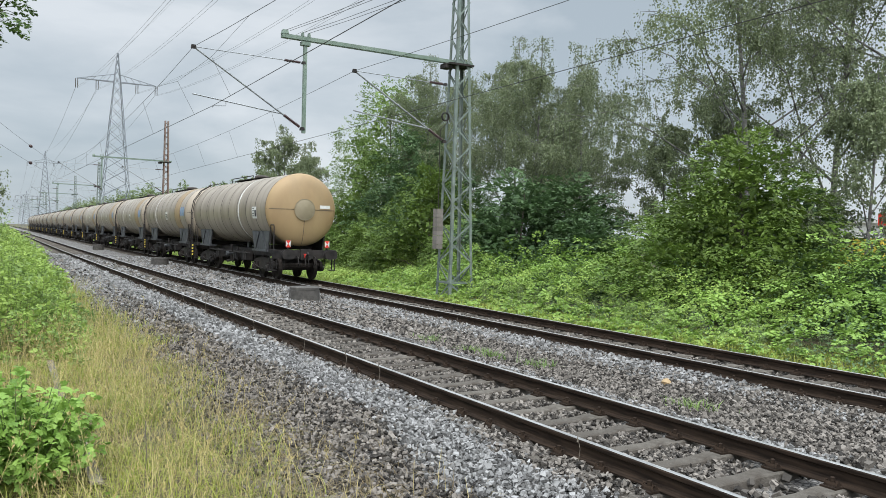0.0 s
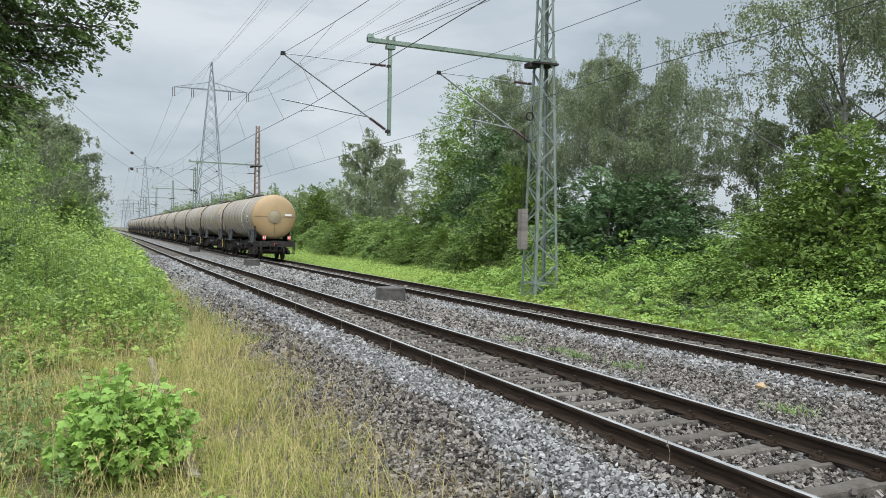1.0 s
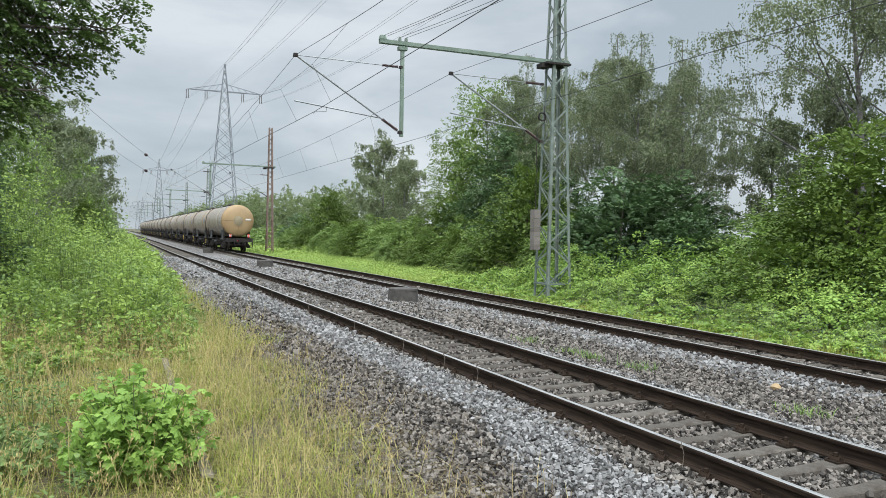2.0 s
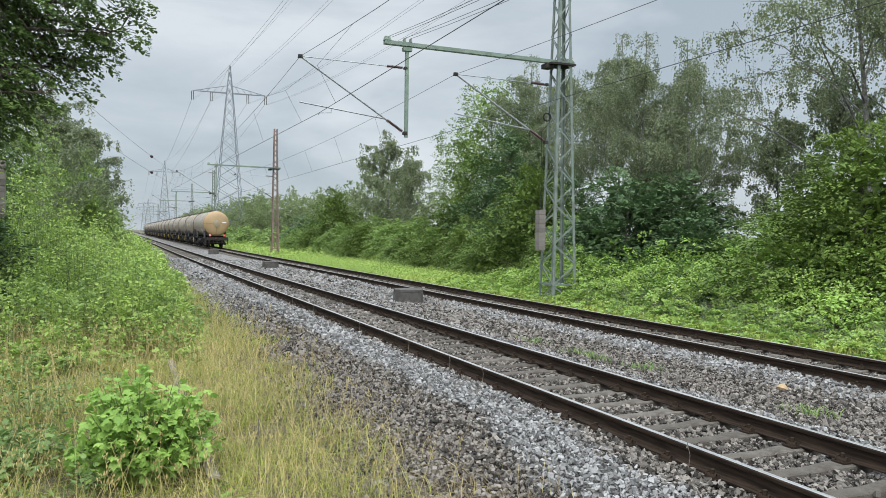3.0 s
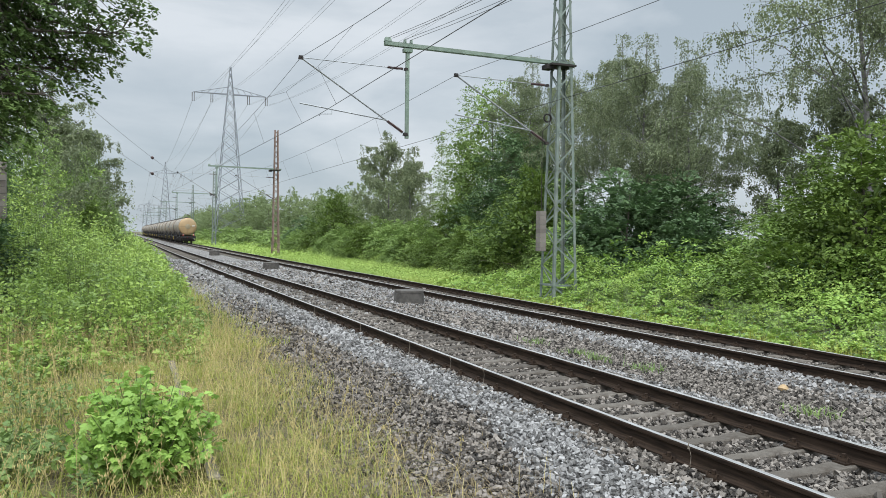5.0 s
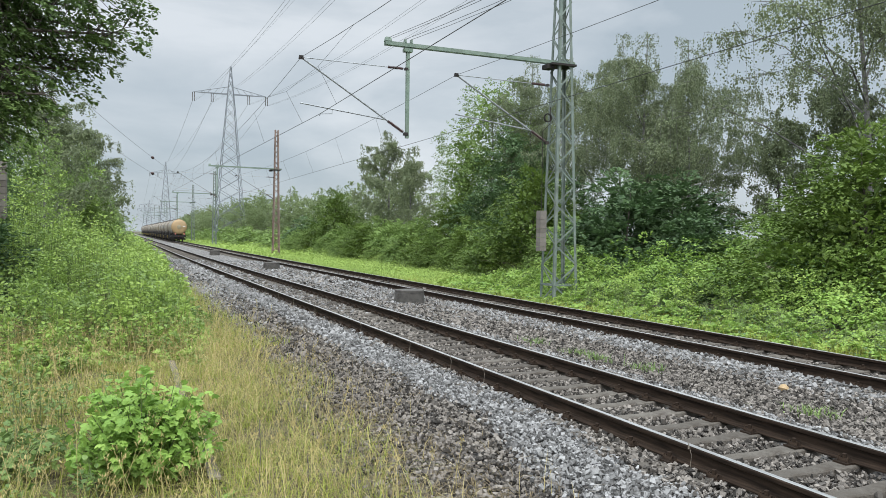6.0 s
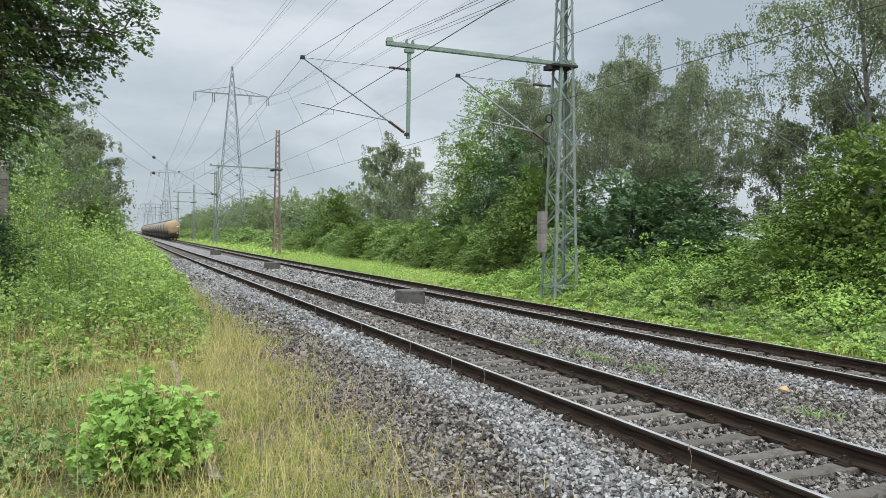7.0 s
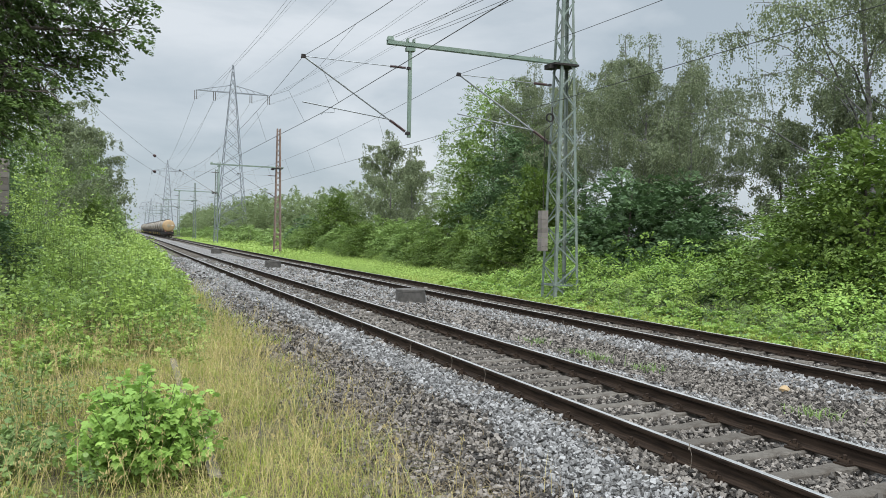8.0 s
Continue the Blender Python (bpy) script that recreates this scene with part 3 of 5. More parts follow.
        cp = Shape().tube([(0, y, 1.02), (0, y + d * 0.28, 1.02), (0, y + d * 0.38, 1.08), (0, y + d * 0.3, 1.14)], 0.045, 8)
        cp.tube([(-0.06, y + d * 0.25, 1.0), (-0.06, y + d * 0.28, 0.62), (0.06, y + d * 0.28, 0.62), (0.06, y + d * 0.25, 1.0)], 0.022, 6)
        put("coupling", cp, M_FRAME, w, "screw coupling hanging from its hook", True)
        for x in (-0.36, 0.36):
            put("brake_hose", Shape().tube([(x, y + d * 0.08, 0.98), (x, y + d * 0.25, 0.92), (x, y + d * 0.3, 0.7), (x * 0.8, y + d * 0.2, 0.55)], 0.028, 6), M_FRAME, w, "", True)
        for e in (-1, 1):
            step = Shape().box((e * 1.22, y - d * 0.25, 0.42), (0.22, 0.36, 0.035)).beam((e * 1.3, y - d * 0.1, 0.42), (e * 1.3, y - d * 0.1, 1.1), 0.04).beam((e * 1.3, y - d * 0.4, 0.42), (e * 1.3, y - d * 0.4, 1.1), 0.04)
            put("footstep", step, M_FRAME, w)
            put("shunter_grip", Shape().tube([(e * 1.15, y, 0.95), (e * 1.15, y, 0.5), (e * 0.85, y, 0.5), (e * 0.85, y, 0.95)], 0.018, 5), M_FRAME, w)
        rail = Shape().tube([(-1.25, y - d * 0.1, 1.2), (-1.25, y - d * 0.1, 2.1), (-1.25, y - d * 0.14, 2.2), (-1.25, y - d * 0.5, 2.2), (-1.25, y - d * 0.55, 2.1), (-1.25, y - d * 0.55, 1.2)], 0.022, 6)
        put("handrail", rail, M_FRAME, w, "bent tubular handrail", True)
    for y in (2.75, 12.1):
        for e in (-1, 1):
            m = Matrix.Translation((e * 1.16, y, 0)) @ Matrix(((0, 0, 1, 0), (1, 0, 0, 0), (0, 1, 0, 0), (0, 0, 0, 1)))
            s = Shape().prism([(-1.0, 1.12), (-1.25, 1.95), (1.15, 1.95), (0.75, 1.12)], 0.05, m)
            s.box((e * 1.08, y - 0.1, 1.16), (0.35, 1.9, 0.08))
            sad = put("saddle_bracket", s, M_SADDLE, w, "grey steel saddle plate under the tank")
            put("gusset", Shape().beam((e * 1.2, y - 0.9, 1.2), (e * 1.2, y - 0.3, 1.9), 0.04, 0.1).beam((e * 1.2, y + 0.6, 1.2), (e * 1.2, y + 0.1, 1.9), 0.04, 0.1), M_SADDLE, sad)
        put("cradle", Shape().box((0, y, 1.3), (2.0, 0.5, 0.18)), M_FRAME, w)
    for y in (2.7, 12.1):
        bogie(w, y)
    # top walkway, dome and ladder
    walkway = Shape().box((0, 7.9, TANK_Z + TANK_R + 0.05), (0.6, 4.4, 0.03))
    for y in (5.9, 7.2, 8.5, 9.8):
        walkway.box((0, y, TANK_Z + TANK_R + 0.01), (0.5, 0.06, 0.08))
    put("walkway", walkway, M_FRAME, w, "grating walkway on the tank top")
    put("walkway_rail", Shape().tube([(-0.42, 6.3, TANK_Z + TANK_R - 0.08), (-0.42, 6.5, TANK_Z + TANK_R + 0.15), (-0.42, 10.0, TANK_Z + TANK_R + 0.15), (-0.42, 10.1, TANK_Z + TANK_R - 0.05)], 0.022, 6), M_FRAME, w)
    put("manhole_dome", Shape().turned([(0.32, -0.05), (0.32, 0.18), (0.26, 0.24), (0.001, 0.26)], 20, Matrix.Translation((0.25, 7.4, TANK_Z + TANK_R))), M_SEAM, w, "", True)
    lad = Shape()
    lx = lambda a: (-(TANK_R + 0.1) * math.cos(a), TANK_Z + (TANK_R + 0.1) * math.sin(a))
    ly = y1 + 0.12
    for d in (-0.18, 0.18):
        pts = [(-1.5, ly + d, 0.55), (-1.55, ly + d, TANK_Z)] + [(lx(a)[0], ly + d, lx(a)[1]) for a in (0.4, 0.8, 1.2, 1.5)]
        lad.tube(pts, 0.024, 6)
    for k in range(8):
        lad.tube([(-1.5 - 0.006 * k, ly - 0.18, 0.7 + k * 0.3), (-1.5 - 0.006 * k, ly + 0.18, 0.7 + k * 0.3)], 0.016, 5)
    ladder = put("ladder", lad, M_FRAME, w, "side ladder with yellow warning marks")
    for k in range(4):
        put("warning_mark", Shape().box((-1.53, ly - 0.18, 0.62 + k * 0.16), (0.06, 0.06, 0.08)), M_YELLOW, ladder)
    if last:
        for x in (-0.72, 0.9):
            sign = empty("tail_sign")
            sign.parent = w
            put("sign_plate", Shape().box((x, 0.56, 1.47), (0.19, 0.02, 0.27)), M_RED, sign, "red and white train tail board")
            for e in (-1, 1):
                put("sign_triangle", Shape().prism([(e * 0.093, -0.125), (e * 0.093, 0.125), (e * 0.008, 0.0)], 0.008, Matrix.Translation((x, 0.545, 1.47)) @ Matrix.Rotation(radians(90), 4, "X")), M_WHITE, sign)
            put("sign_post", Shape().box((x, 0.585, 1.25), (0.05, 0.03, 0.3)), M_FRAME, sign)
        put("red_cock", Shape().box((-0.05, 0.5, 1.06), (0.09, 0.1, 0.05)).box((-0.05, 0.47, 1.0), (0.05, 0.06, 0.14)), M_RED, w, "red painted brake cock")
    return w


TAIL = wagon(True)
OTHER = wagon(False)
WAGONS = [TAIL, OTHER] + [copy_thing(OTHER, Matrix()) for _ in range(15)]


# ---- overhead line ----
def lattice_mast(name, x, y, z0, height, base, top, steel, label, panels, single=True):
    """Four tapering angle legs with zigzag bracing on each face."""
    m = empty(name, pose(x, y, z0), label, "catenary mast", "masts along the line")
    half = lambda z: (base + (top - base) * z / height) / 2
    corner = lambda i, z: Vector(((-1, 1, 1, -1)[i] * half(z), (-1, -1, 1, 1)[i] * half(z), z))
    for i in range(4):
        put("leg", Shape().angle(corner(i, 0), corner(i, height), 0.10, 0.012, (0, 0, 0)), steel, m)
    zs = [height * (1 - (1 - k / panels) ** 1.12) for k in range(panels + 1)]
    joined = Shape()
    for i in range(4):
        j = (i + 1) % 4
        for k in range(panels):
            a, b = (i, j) if (k + i) % 2 else (j, i)
            s = Shape() if single else joined
            out = (corner(i, 1) + corner(j, 1)).normalized()
            s.beam(corner(a, zs[k]), corner(b, zs[k + 1]), 0.055, 0.012, up=(out.x, out.y, 0))
            if single:
                put("brace", s, steel, m)
    if not single:
        put("lattice", joined, steel, m)
    put("foot_frame", Shape().beam(corner(0, 0.75), corner(1, 0.75), 0.05, 0.06).beam(corner(1, 0.75), corner(2, 0.75), 0.05, 0.06).beam(corner(2, 0.75), corner(3, 0.75), 0.05, 0.06).beam(corner(3, 0.75), corner(0, 0.75), 0.05, 0.06), steel, m)
    put("foundation", Shape().box((0, 0, -0.12), (base + 0.5, base + 0.5, 0.3)), M_CONC, m)
    return m


def insulator(s, a, b, r=0.06, sheds=13):
    a, b = Vector(a), Vector(b)
    q = (b - a).to_track_quat("Z", "Y").to_matrix().to_4x4()
    q.translation = a
    L = (b - a).length
    prof = [(0.02, 0)]
    for k in range(sheds):
        z = L * (k + 0.5) / sheds
        prof += [(r * 0.62, z - L * 0.35 / sheds), (r, z), (r * 0.62, z + L * 0.2 / sheds)]
    return s.turned(prof + [(0.02, L)], 12, q)


def cantilever(y, x, dx, zl, zu, parent, contact):
    """Swivelling bracket: top tie, strut, registration arm and steady arm, reaching dx from its post at x."""
    lower, upper, tip = Vector((x, y, zl)), Vector((x, y, zu)), Vector((x + dx, y, zu + 0.06))
    d = (tip - lower).normalized()
    c = put("strut", Shape().tube([lower + d * 0.75, tip], 0.032, 8), M_GALV, parent, "diagonal galvanised tube")
    put("strut_insulator", insulator(Shape(), lower + d * 0.1, lower + d * 0.75, 0.062), M_INSUL, c, "brown ribbed insulator", True)
    e = (tip - upper).normalized()
    put("top_tie", Shape().tube([upper + e * 0.65, tip], 0.016, 6), M_GALV, parent)
    put("tie_insulator", insulator(Shape(), upper + e * 0.1, upper + e * 0.65, 0.052), M_INSUL, c, "brown ribbed insulator", True)
    r0 = lower + d * 0.8
    r1 = Vector((x + dx - 0.02, y, zl + 0.78))
    put("registration_arm", Shape().tube([r0, r1], 0.024, 6), M_GALV, parent)
    mid = r0.lerp(r1, 0.62)
    put("steady_arm", Shape().tube([mid + Vector((-0.05, 0, 0.02)), mid + Vector((-0.05, 0, -0.14)), (contact + 0.05, y, zl + 0.48), (contact, y, zl + 0.42)], 0.014, 6), M_GALV, parent)
    for p, size in ((tip, (0.16, 0.08, 0.12)), (lower, (0.14, 0.16, 0.1)), (upper, (0.12, 0.14, 0.08))):
        put("clamp", Shape().box(p, size, taper=0.8), M_FRAME, parent)
    return tip


def wire(name, pts, r, material, label, n=5, sag=0.0, parts=16):
    """A hanging wire from point to point."""
    path = []
    for a, b in zip(pts, pts[1:]):
        a, b = Vector(a), Vector(b)
        path += [a.lerp(b, k / parts) - Vector((0, 0, sag * 4 * (k / parts) * (1 - k / parts))) for k in range(parts)]
    path.append(Vector(pts[-1]))
    return tagged(put(name, Shape().tube(path, r, n), material), label, "overhead wire")


MASTS = [(25.5, 15.0), (79.8, 14.93), (138.0, 15.66), (181.0, 16.1), (235.0, 16.6), (290.0, 17.2), (345.0, 17.7)]
SUPPORTS = []
for i, (y, x) in enumerate(MASTS):
    near, b = i == 0, bend(y)
    z0 = ground_z(x, y) - 0.02
    steel = M_GREENSTEEL if near else M_RUSTSTEEL if i == 1 else M_GREENSTEEL
    mast = lattice_mast("catenary_mast", x, y, z0, 12.5, 1.0 if near else 0.72, 0.38 if near else 0.36, steel,
                        "grey-green lattice mast standing in bramble beside the track" if near else "rust-stained lattice mast beside the track", 19 if near else 22, i < 2)
    up = lambda h: h - z0
    boom = empty("boom")
    boom.parent = mast
    put("boom_channel", Shape().beam((8.3 + b - x, -0.07, up(8.17)), (0.5, -0.07, up(8.1)), 0.06, 0.125).beam((8.3 + b - x, 0.07, up(8.17)), (0.5, 0.07, up(8.1)), 0.06, 0.125), M_GREENBEAM, boom, "green steel boom")
    put("boom_seat", Shape().box((-0.1, 0, up(8.0)), (1.0, 0.75, 0.07)).box((-0.55, 0, up(7.93)), (0.3, 0.4, 0.16)), M_FRAME, boom)
    for bx, bw in ((8.4, 0.22), (9.0, 0.05), (9.22, 0.05)):
        put("boom_bracket", Shape().box((bx + b - x, 0, up(8.30)), (bw, 0.22, 0.13), taper=0.75), M_GREENBEAM, boom)
    put("drop_post", Shape().beam((9.1 + b - x, 0, up(8.2)), (9.1 + b - x, 0, up(5.08)), 0.11, 0.11).box((9.1 + b - x, 0, up(8.0)), (0.3, 0.2, 0.12)), M_GREENBEAM, boom, "green hanging post")
    c1 = empty("near_cantilever", pose(-x, -y, -z0))
    c1.parent = mast
    w = 6.12 if i % 2 == 0 else 5.1
    t1 = cantilever(y, 9.05 + b, -3.53, 5.22, 7.38, c1, w + b)
    c2 = empty("far_cantilever", pose(-x, -y, -z0))
    c2.parent = mast
    t2 = cantilever(y, 14.42 + b, -3.55, 5.22, 7.28, c2, 11.35 + b)
    SUPPORTS.append((t1, t2, w + b, 11.35 + b, y))
    if near:
        wt = empty("tension_weight")
        wt.parent = mast
        for k in range(9):
            put("weight_slab", Shape().box((-0.8, -0.1, up(1.42 + 0.16 * k)), (0.25, 0.3, 0.152)), M_WEIGHT, wt, "stacked concrete tension weight")
        put("weight_rod", Shape().tube([(-0.8, -0.1, up(1.35)), (-0.8, -0.1, up(5.6))], 0.014, 6).tube([(-0.8, -0.1, up(5.6)), (-0.5, -0.1, up(5.9)), (-0.5, -0.1, up(6.5))], 0.014, 6), M_FRAME, wt)
        put("pulley", Shape().turned([(0.12, -0.03), (0.16, -0.03), (0.16, 0.03), (0.12, 0.03)], 20, Matrix.Translation((-0.6, -0.1, up(6.1))) @ Matrix.Rotation(radians(90), 4, "X")), M_FRAME, wt, "tensioning wheel", True)

t1, t2, c1x, c2x, y = SUPPORTS[0]
prev = (t1 + Vector((0.3, -54, 0)), t2 + Vector((0.3, -54, 0)), c1x - 1.0, c2x - 0.7, y - 54)
spans = [prev] + SUPPORTS
for a, b in zip(spans, spans[1:]):
    for k, zc in ((0, 5.68), (1, 5.6)):
        m0, m1 = a[k], b[k]
        sag = (0.92, 0.5)[k]
        wire("messenger_wire", [m0, m1], 0.0075, M_WIRE, "dark messenger wire above the tracks", sag=sag, parts=14)
        p0, p1 = Vector((a[2 + k], a[4], zc)), Vector((b[2 + k], b[4], zc))
        wire("contact_wire", [p0, p1], 0.009, M_WIRE, "dark contact wire above the tracks", parts=2)
        if b[4] < 200:
            for s in range(1, 7 if a is not prev else 5):
                f = 0.17 + 0.66 * (s - 1) / 5
                top = m0.lerp(m1, f) - Vector((0, 0, sag * 4 * f * (1 - f)))
                tagged(put("dropper", Shape().tube([top, p0.lerp(p1, f)], 0.005, 4), M_WIRE), "thin dropper wire holding the contact wire", "overhead wire", "dropper wires")
# stitch wires under the nearest brackets: a loop off the messenger wire with two droppers of its own
for a, b, c in zip(spans, spans[1:3], spans[2:4]):
    for k, zc in ((0, 5.68),):
        sag, y = (0.92, 0.5)[k], b[4]
        ends = []
        for o in (a, c):
            f = 5.9 / abs(o[4] - y)
            ends.append(b[k].lerp(o[k], f) - Vector((0, 0, sag * 4 * f * (1 - f))))
        low = [Vector((b[k].x, y + d, b[k].z - 0.72)) for d in (-2.3, 2.3)]
        wire("stitch_wire", [ends[0], low[0], low[1], ends[1]], 0.005, M_WIRE, "thin stitch wire under the messenger wire", 4, parts=2)
        for p, o in zip(low, (a, c)):
            g = abs(p.y - y) / abs(o[4] - y)
            q = Vector((b[2 + k] + (o[2 + k] - b[2 + k]) * g, p.y, zc))
            tagged(put("dropper", Shape().tube([p, q], 0.005, 4), M_WIRE), "thin dropper wire holding the contact wire", "overhead wire", "dropper wires")
# feeder wires on the boom and mast tops
for x0 in (8.42, 8.56, 9.0, 9.2):
    wire("feeder_wire", [(x0, -28.5, 8.4), (x0, 25.5, 8.36)], 0.007, M_WIRE, "dark feeder wire anchored on the boom", sag=1.3)

# anchored wires that leave the near track towards a mast among the trees
lm = empty("anchor_mast", pose(-3.22, 25.5, -0.6), "grey steel anchor mast half hidden by leaves", "catenary mast", "masts along the line")
put("post", Shape().box((0, 0, 4.4), (0.02, 0.16, 8.8)).box((0, -0.08, 4.4), (0.16, 0.014, 8.8)).box((0, 0.08, 4.4), (0.16, 0.014, 8.8)), M_GALV, lm)
for k in range(9):
    put("weight_slab", Shape().box((0.33, 0, 2.85 + 0.178 * k), (0.34, 0.34, 0.168)), M_WEIGHT, lm, "stacked concrete tension weight")
put("weight_rod", Shape().tube([(0.33, 0, 2.7), (0.33, 0, 7.6)], 0.014, 6), M_FRAME, lm)
put("bracket", Shape().box((0.18, 0, 7.6), (0.4, 0.1, 0.1)), M_GALV, lm)
for za, zb in ((7.55, 7.25), (6.45, 6.1)):
    a, b = Vector((-3.0, 25.5, za)), Vector((5.55, 79.8, zb))
    wire("anchor_wire", [a, b], 0.008, M_WIRE, "dark anchored wire crossing to a mast", sag=0.25)
    p = a.lerp(b, 0.66) - Vector((0, 0, 0.22))
    d = (b - a).normalized()
    tagged(put("wire_insulator", insulator(Shape(), p, p + d * 0.5, 0.1, 5), M_INSUL, None, "", True), "dark ball-like insulator in the wire", "insulator")


# ---- power line ----
def pylon(x, y, height, arm_z, arm, base):
    p = empty("power_pylon", pose(x, y, -0.7), "grey lattice power pylon with one wide cross arm", "power pylon", "pylons of the power line")
    half = lambda z: max(0.12, base / 2 * (1 - z / (height * 1.02)) ** 0.92)
    corner = lambda i, z: Vector(((-1, 1, 1, -1)[i] * half(z), (-1, -1, 1, 1)[i] * half(z), z))
    zs = [height * (1 - (1 - k / 16) ** 1.25) for k in range(17)]
    t = 0.16 if y < 300 else 0.2
    for i in range(4):
        put("leg", Shape().tube([corner(i, z) for z in zs], t / 2, 4), M_PYLON, p)
    lat = Shape()
    for i in range(4):
        j = (i + 1) % 4
        for k in range(16):
            lat.beam(corner(i, zs[k]), corner(j, zs[k + 1]), t * 0.5)
            lat.beam(corner(j, zs[k]), corner(i, zs[k + 1]), t * 0.5)
    put("lattice", lat, M_PYLON, p)
    for e in (-1, 1):
        s = Shape()
        tip = Vector((e * arm, 0, arm_z))
        for q in (-1, 1):
            s.beam((e * half(arm_z), q * half(arm_z), arm_z), tip, t * 0.8)
        s.beam((e * half(arm_z), 0, arm_z + 1.5), tip, t * 0.7)
        for f in (0.2, 0.4, 0.6, 0.8):
            s.beam((e * (half(arm_z) + (arm - half(arm_z)) * f), 0, arm_z), (e * (half(arm_z) + (arm - half(arm_z)) * (f - 0.12)), 0, arm_z + 1.5 * (1.12 - f)), t * 0.5)
        put("cross_arm", s, M_PYLON, p)
        for f in (0.5, 1.0):
            put("insulator_string", insulator(insulator(Shape(), (e * arm * f - 0.2, 0, arm_z - 0.05), (e * arm * f - 0.2, 0, arm_z - 1.9), 0.1, 8), (e * arm * f + 0.2, 0, arm_z - 0.05), (e * arm * f + 0.2, 0, arm_z - 1.9), 0.1, 8), M_SEAM, p)
    return p


PYLONS = [(21.2, -75, 36.6, 30.8), (23.0, 175, 36.6, 30.8), (24.9, 429, 36.6, 31.0), (27.7, 690, 26.5, 22.6), (33, 930, 30, 25.5)]
for x, y, hgt, az in PYLONS:
    pylon(x, y, hgt + 0.7, az + 0.7, 7.5, 6.2)
for (x0, ya, h0, a0), (x1, yb, h1, a1) in zip(PYLONS, PYLONS[1:]):
    for off in (-7.5, -3.75, 3.75, 7.5):
        for d in (-0.2, 0.2):
            if d < 0 or yb < 200:
                wire("conductor", [(x0 + off + d, ya, a0 - 1.9), (x1 + off + d, yb, a1 - 1.9)], 0.016 if yb < 200 else 0.026, M_CABLE, "grey power line conductor", 4, sag=6.0)
    wire("earth_wire", [(x0, ya, h0), (x1, yb, h1)], 0.013 if yb < 200 else 0.022, M_CABLE, "thin grey earth wire on the pylon tops", 4, sag=4.5)


# ---- drain shafts ----
def shaft(x, y, z):
    s = empty("drain_shaft", pose(x, y, z), "round grey concrete drain shaft between the tracks", "drain shaft", "drain shafts between the tracks")
    put("ring", Shape().turned([(0.50, -0.2), (0.48, 0.20), (0.44, 0.21), (0.40, 0.21)], 32), M_CONC, s, "", True)
    put("lid", Shape().turned([(0.42, 0.20), (0.47, 0.215), (0.47, 0.285), (0.45, 0.30), (0.001, 0.305)], 32), M_CONC, s, "dark concrete lid", True)


for x, y in ((8.93, 24.6), (8.85, 48.6), (9.2, 80.5)):
    shaft(x, y, ground_z(x, y) + 0.15)


# ---- plants ----
def unit(v):
    return v / np.maximum(1e-9, np.linalg.norm(v, axis=-1, keepdims=True))


def leaf_quads(rng, c, size, lift=0.0, spread=1.0, wide=0.62, out=None, pull=0.0, fold=0.12, facing=None):
    """One kite-shaped folded leaf at each centre: lift points its tip up or down, out and pull turn it outward, facing is the way its upper side looks."""
    n = len(c)
    a = rng.normal(size=(n, 3)) * spread
    a[:, 2] = a[:, 2] * 0.6 + lift
    if out is not None:
        a += out * pull
    a = unit(a)
    nrm = rng.normal(size=(n, 3)) * 0.55
    if facing is None:
        nrm[:, 2] += 1.0
    else:
        nrm += facing
    b = unit(np.cross(a, nrm))
    nn = np.cross(b, a)
    s = (size * rng.uniform(0.65, 1.35, n))[:, None]
    k = wide * 0.5
    return np.stack([c, c + a * s * 0.5 - b * s * k + nn * s * fold, c + a * s, c + a * s * 0.5 + b * s * k + nn * s * fold], 1)


BROAD = np.array([(0, 0, 0), (-0.40, 0.16, 0.06), (-0.36, 0.60, 0.08), (0, 1.0, -0.06), (0.36, 0.60, 0.08), (0.40, 0.16, 0.06)])


def broad_leaves(rng, c, a, size, nrm_up=1.0, wide=1.0):
    """Six-cornered leaves folded along the midrib, with tips along a. Returns vertices and faces."""
    n = len(c)
    a = unit(a)
    nrm = rng.normal(size=(n, 3)) * 0.45
    nrm[:, 2] += nrm_up
    b = unit(np.cross(a, nrm))
    nn = np.cross(b, a)
    s = (size * rng.uniform(0.6, 1.3, n))[:, None, None]
    v = c[:, None] + s * (BROAD[None, :, 0:1] * b[:, None] * wide + BROAD[None, :, 1:2] * a[:, None] + BROAD[None, :, 2:3] * nn[:, None])
    f = (np.arange(n) * 6)[:, None, None] + np.array([[0, 1, 2, 3], [0, 3, 4, 5]])[None]
    return v, f


LOBES = np.array([(0.0, 0.34, 0.05)] + [(r * math.sin(radians(t)), 0.34 + r * math.cos(radians(t)), z)
                                        for t, r, z in ((-152, 0.36, 0.0), (-112, 0.50, -0.05), (-84, 0.43, 0.03), (-56, 0.58, -0.05), (-27, 0.46, 0.03), (0, 0.68, -0.08),
                                                        (27, 0.46, 0.03), (56, 0.58, -0.05), (84, 0.43, 0.03), (112, 0.50, -0.05), (152, 0.36, 0.0))])


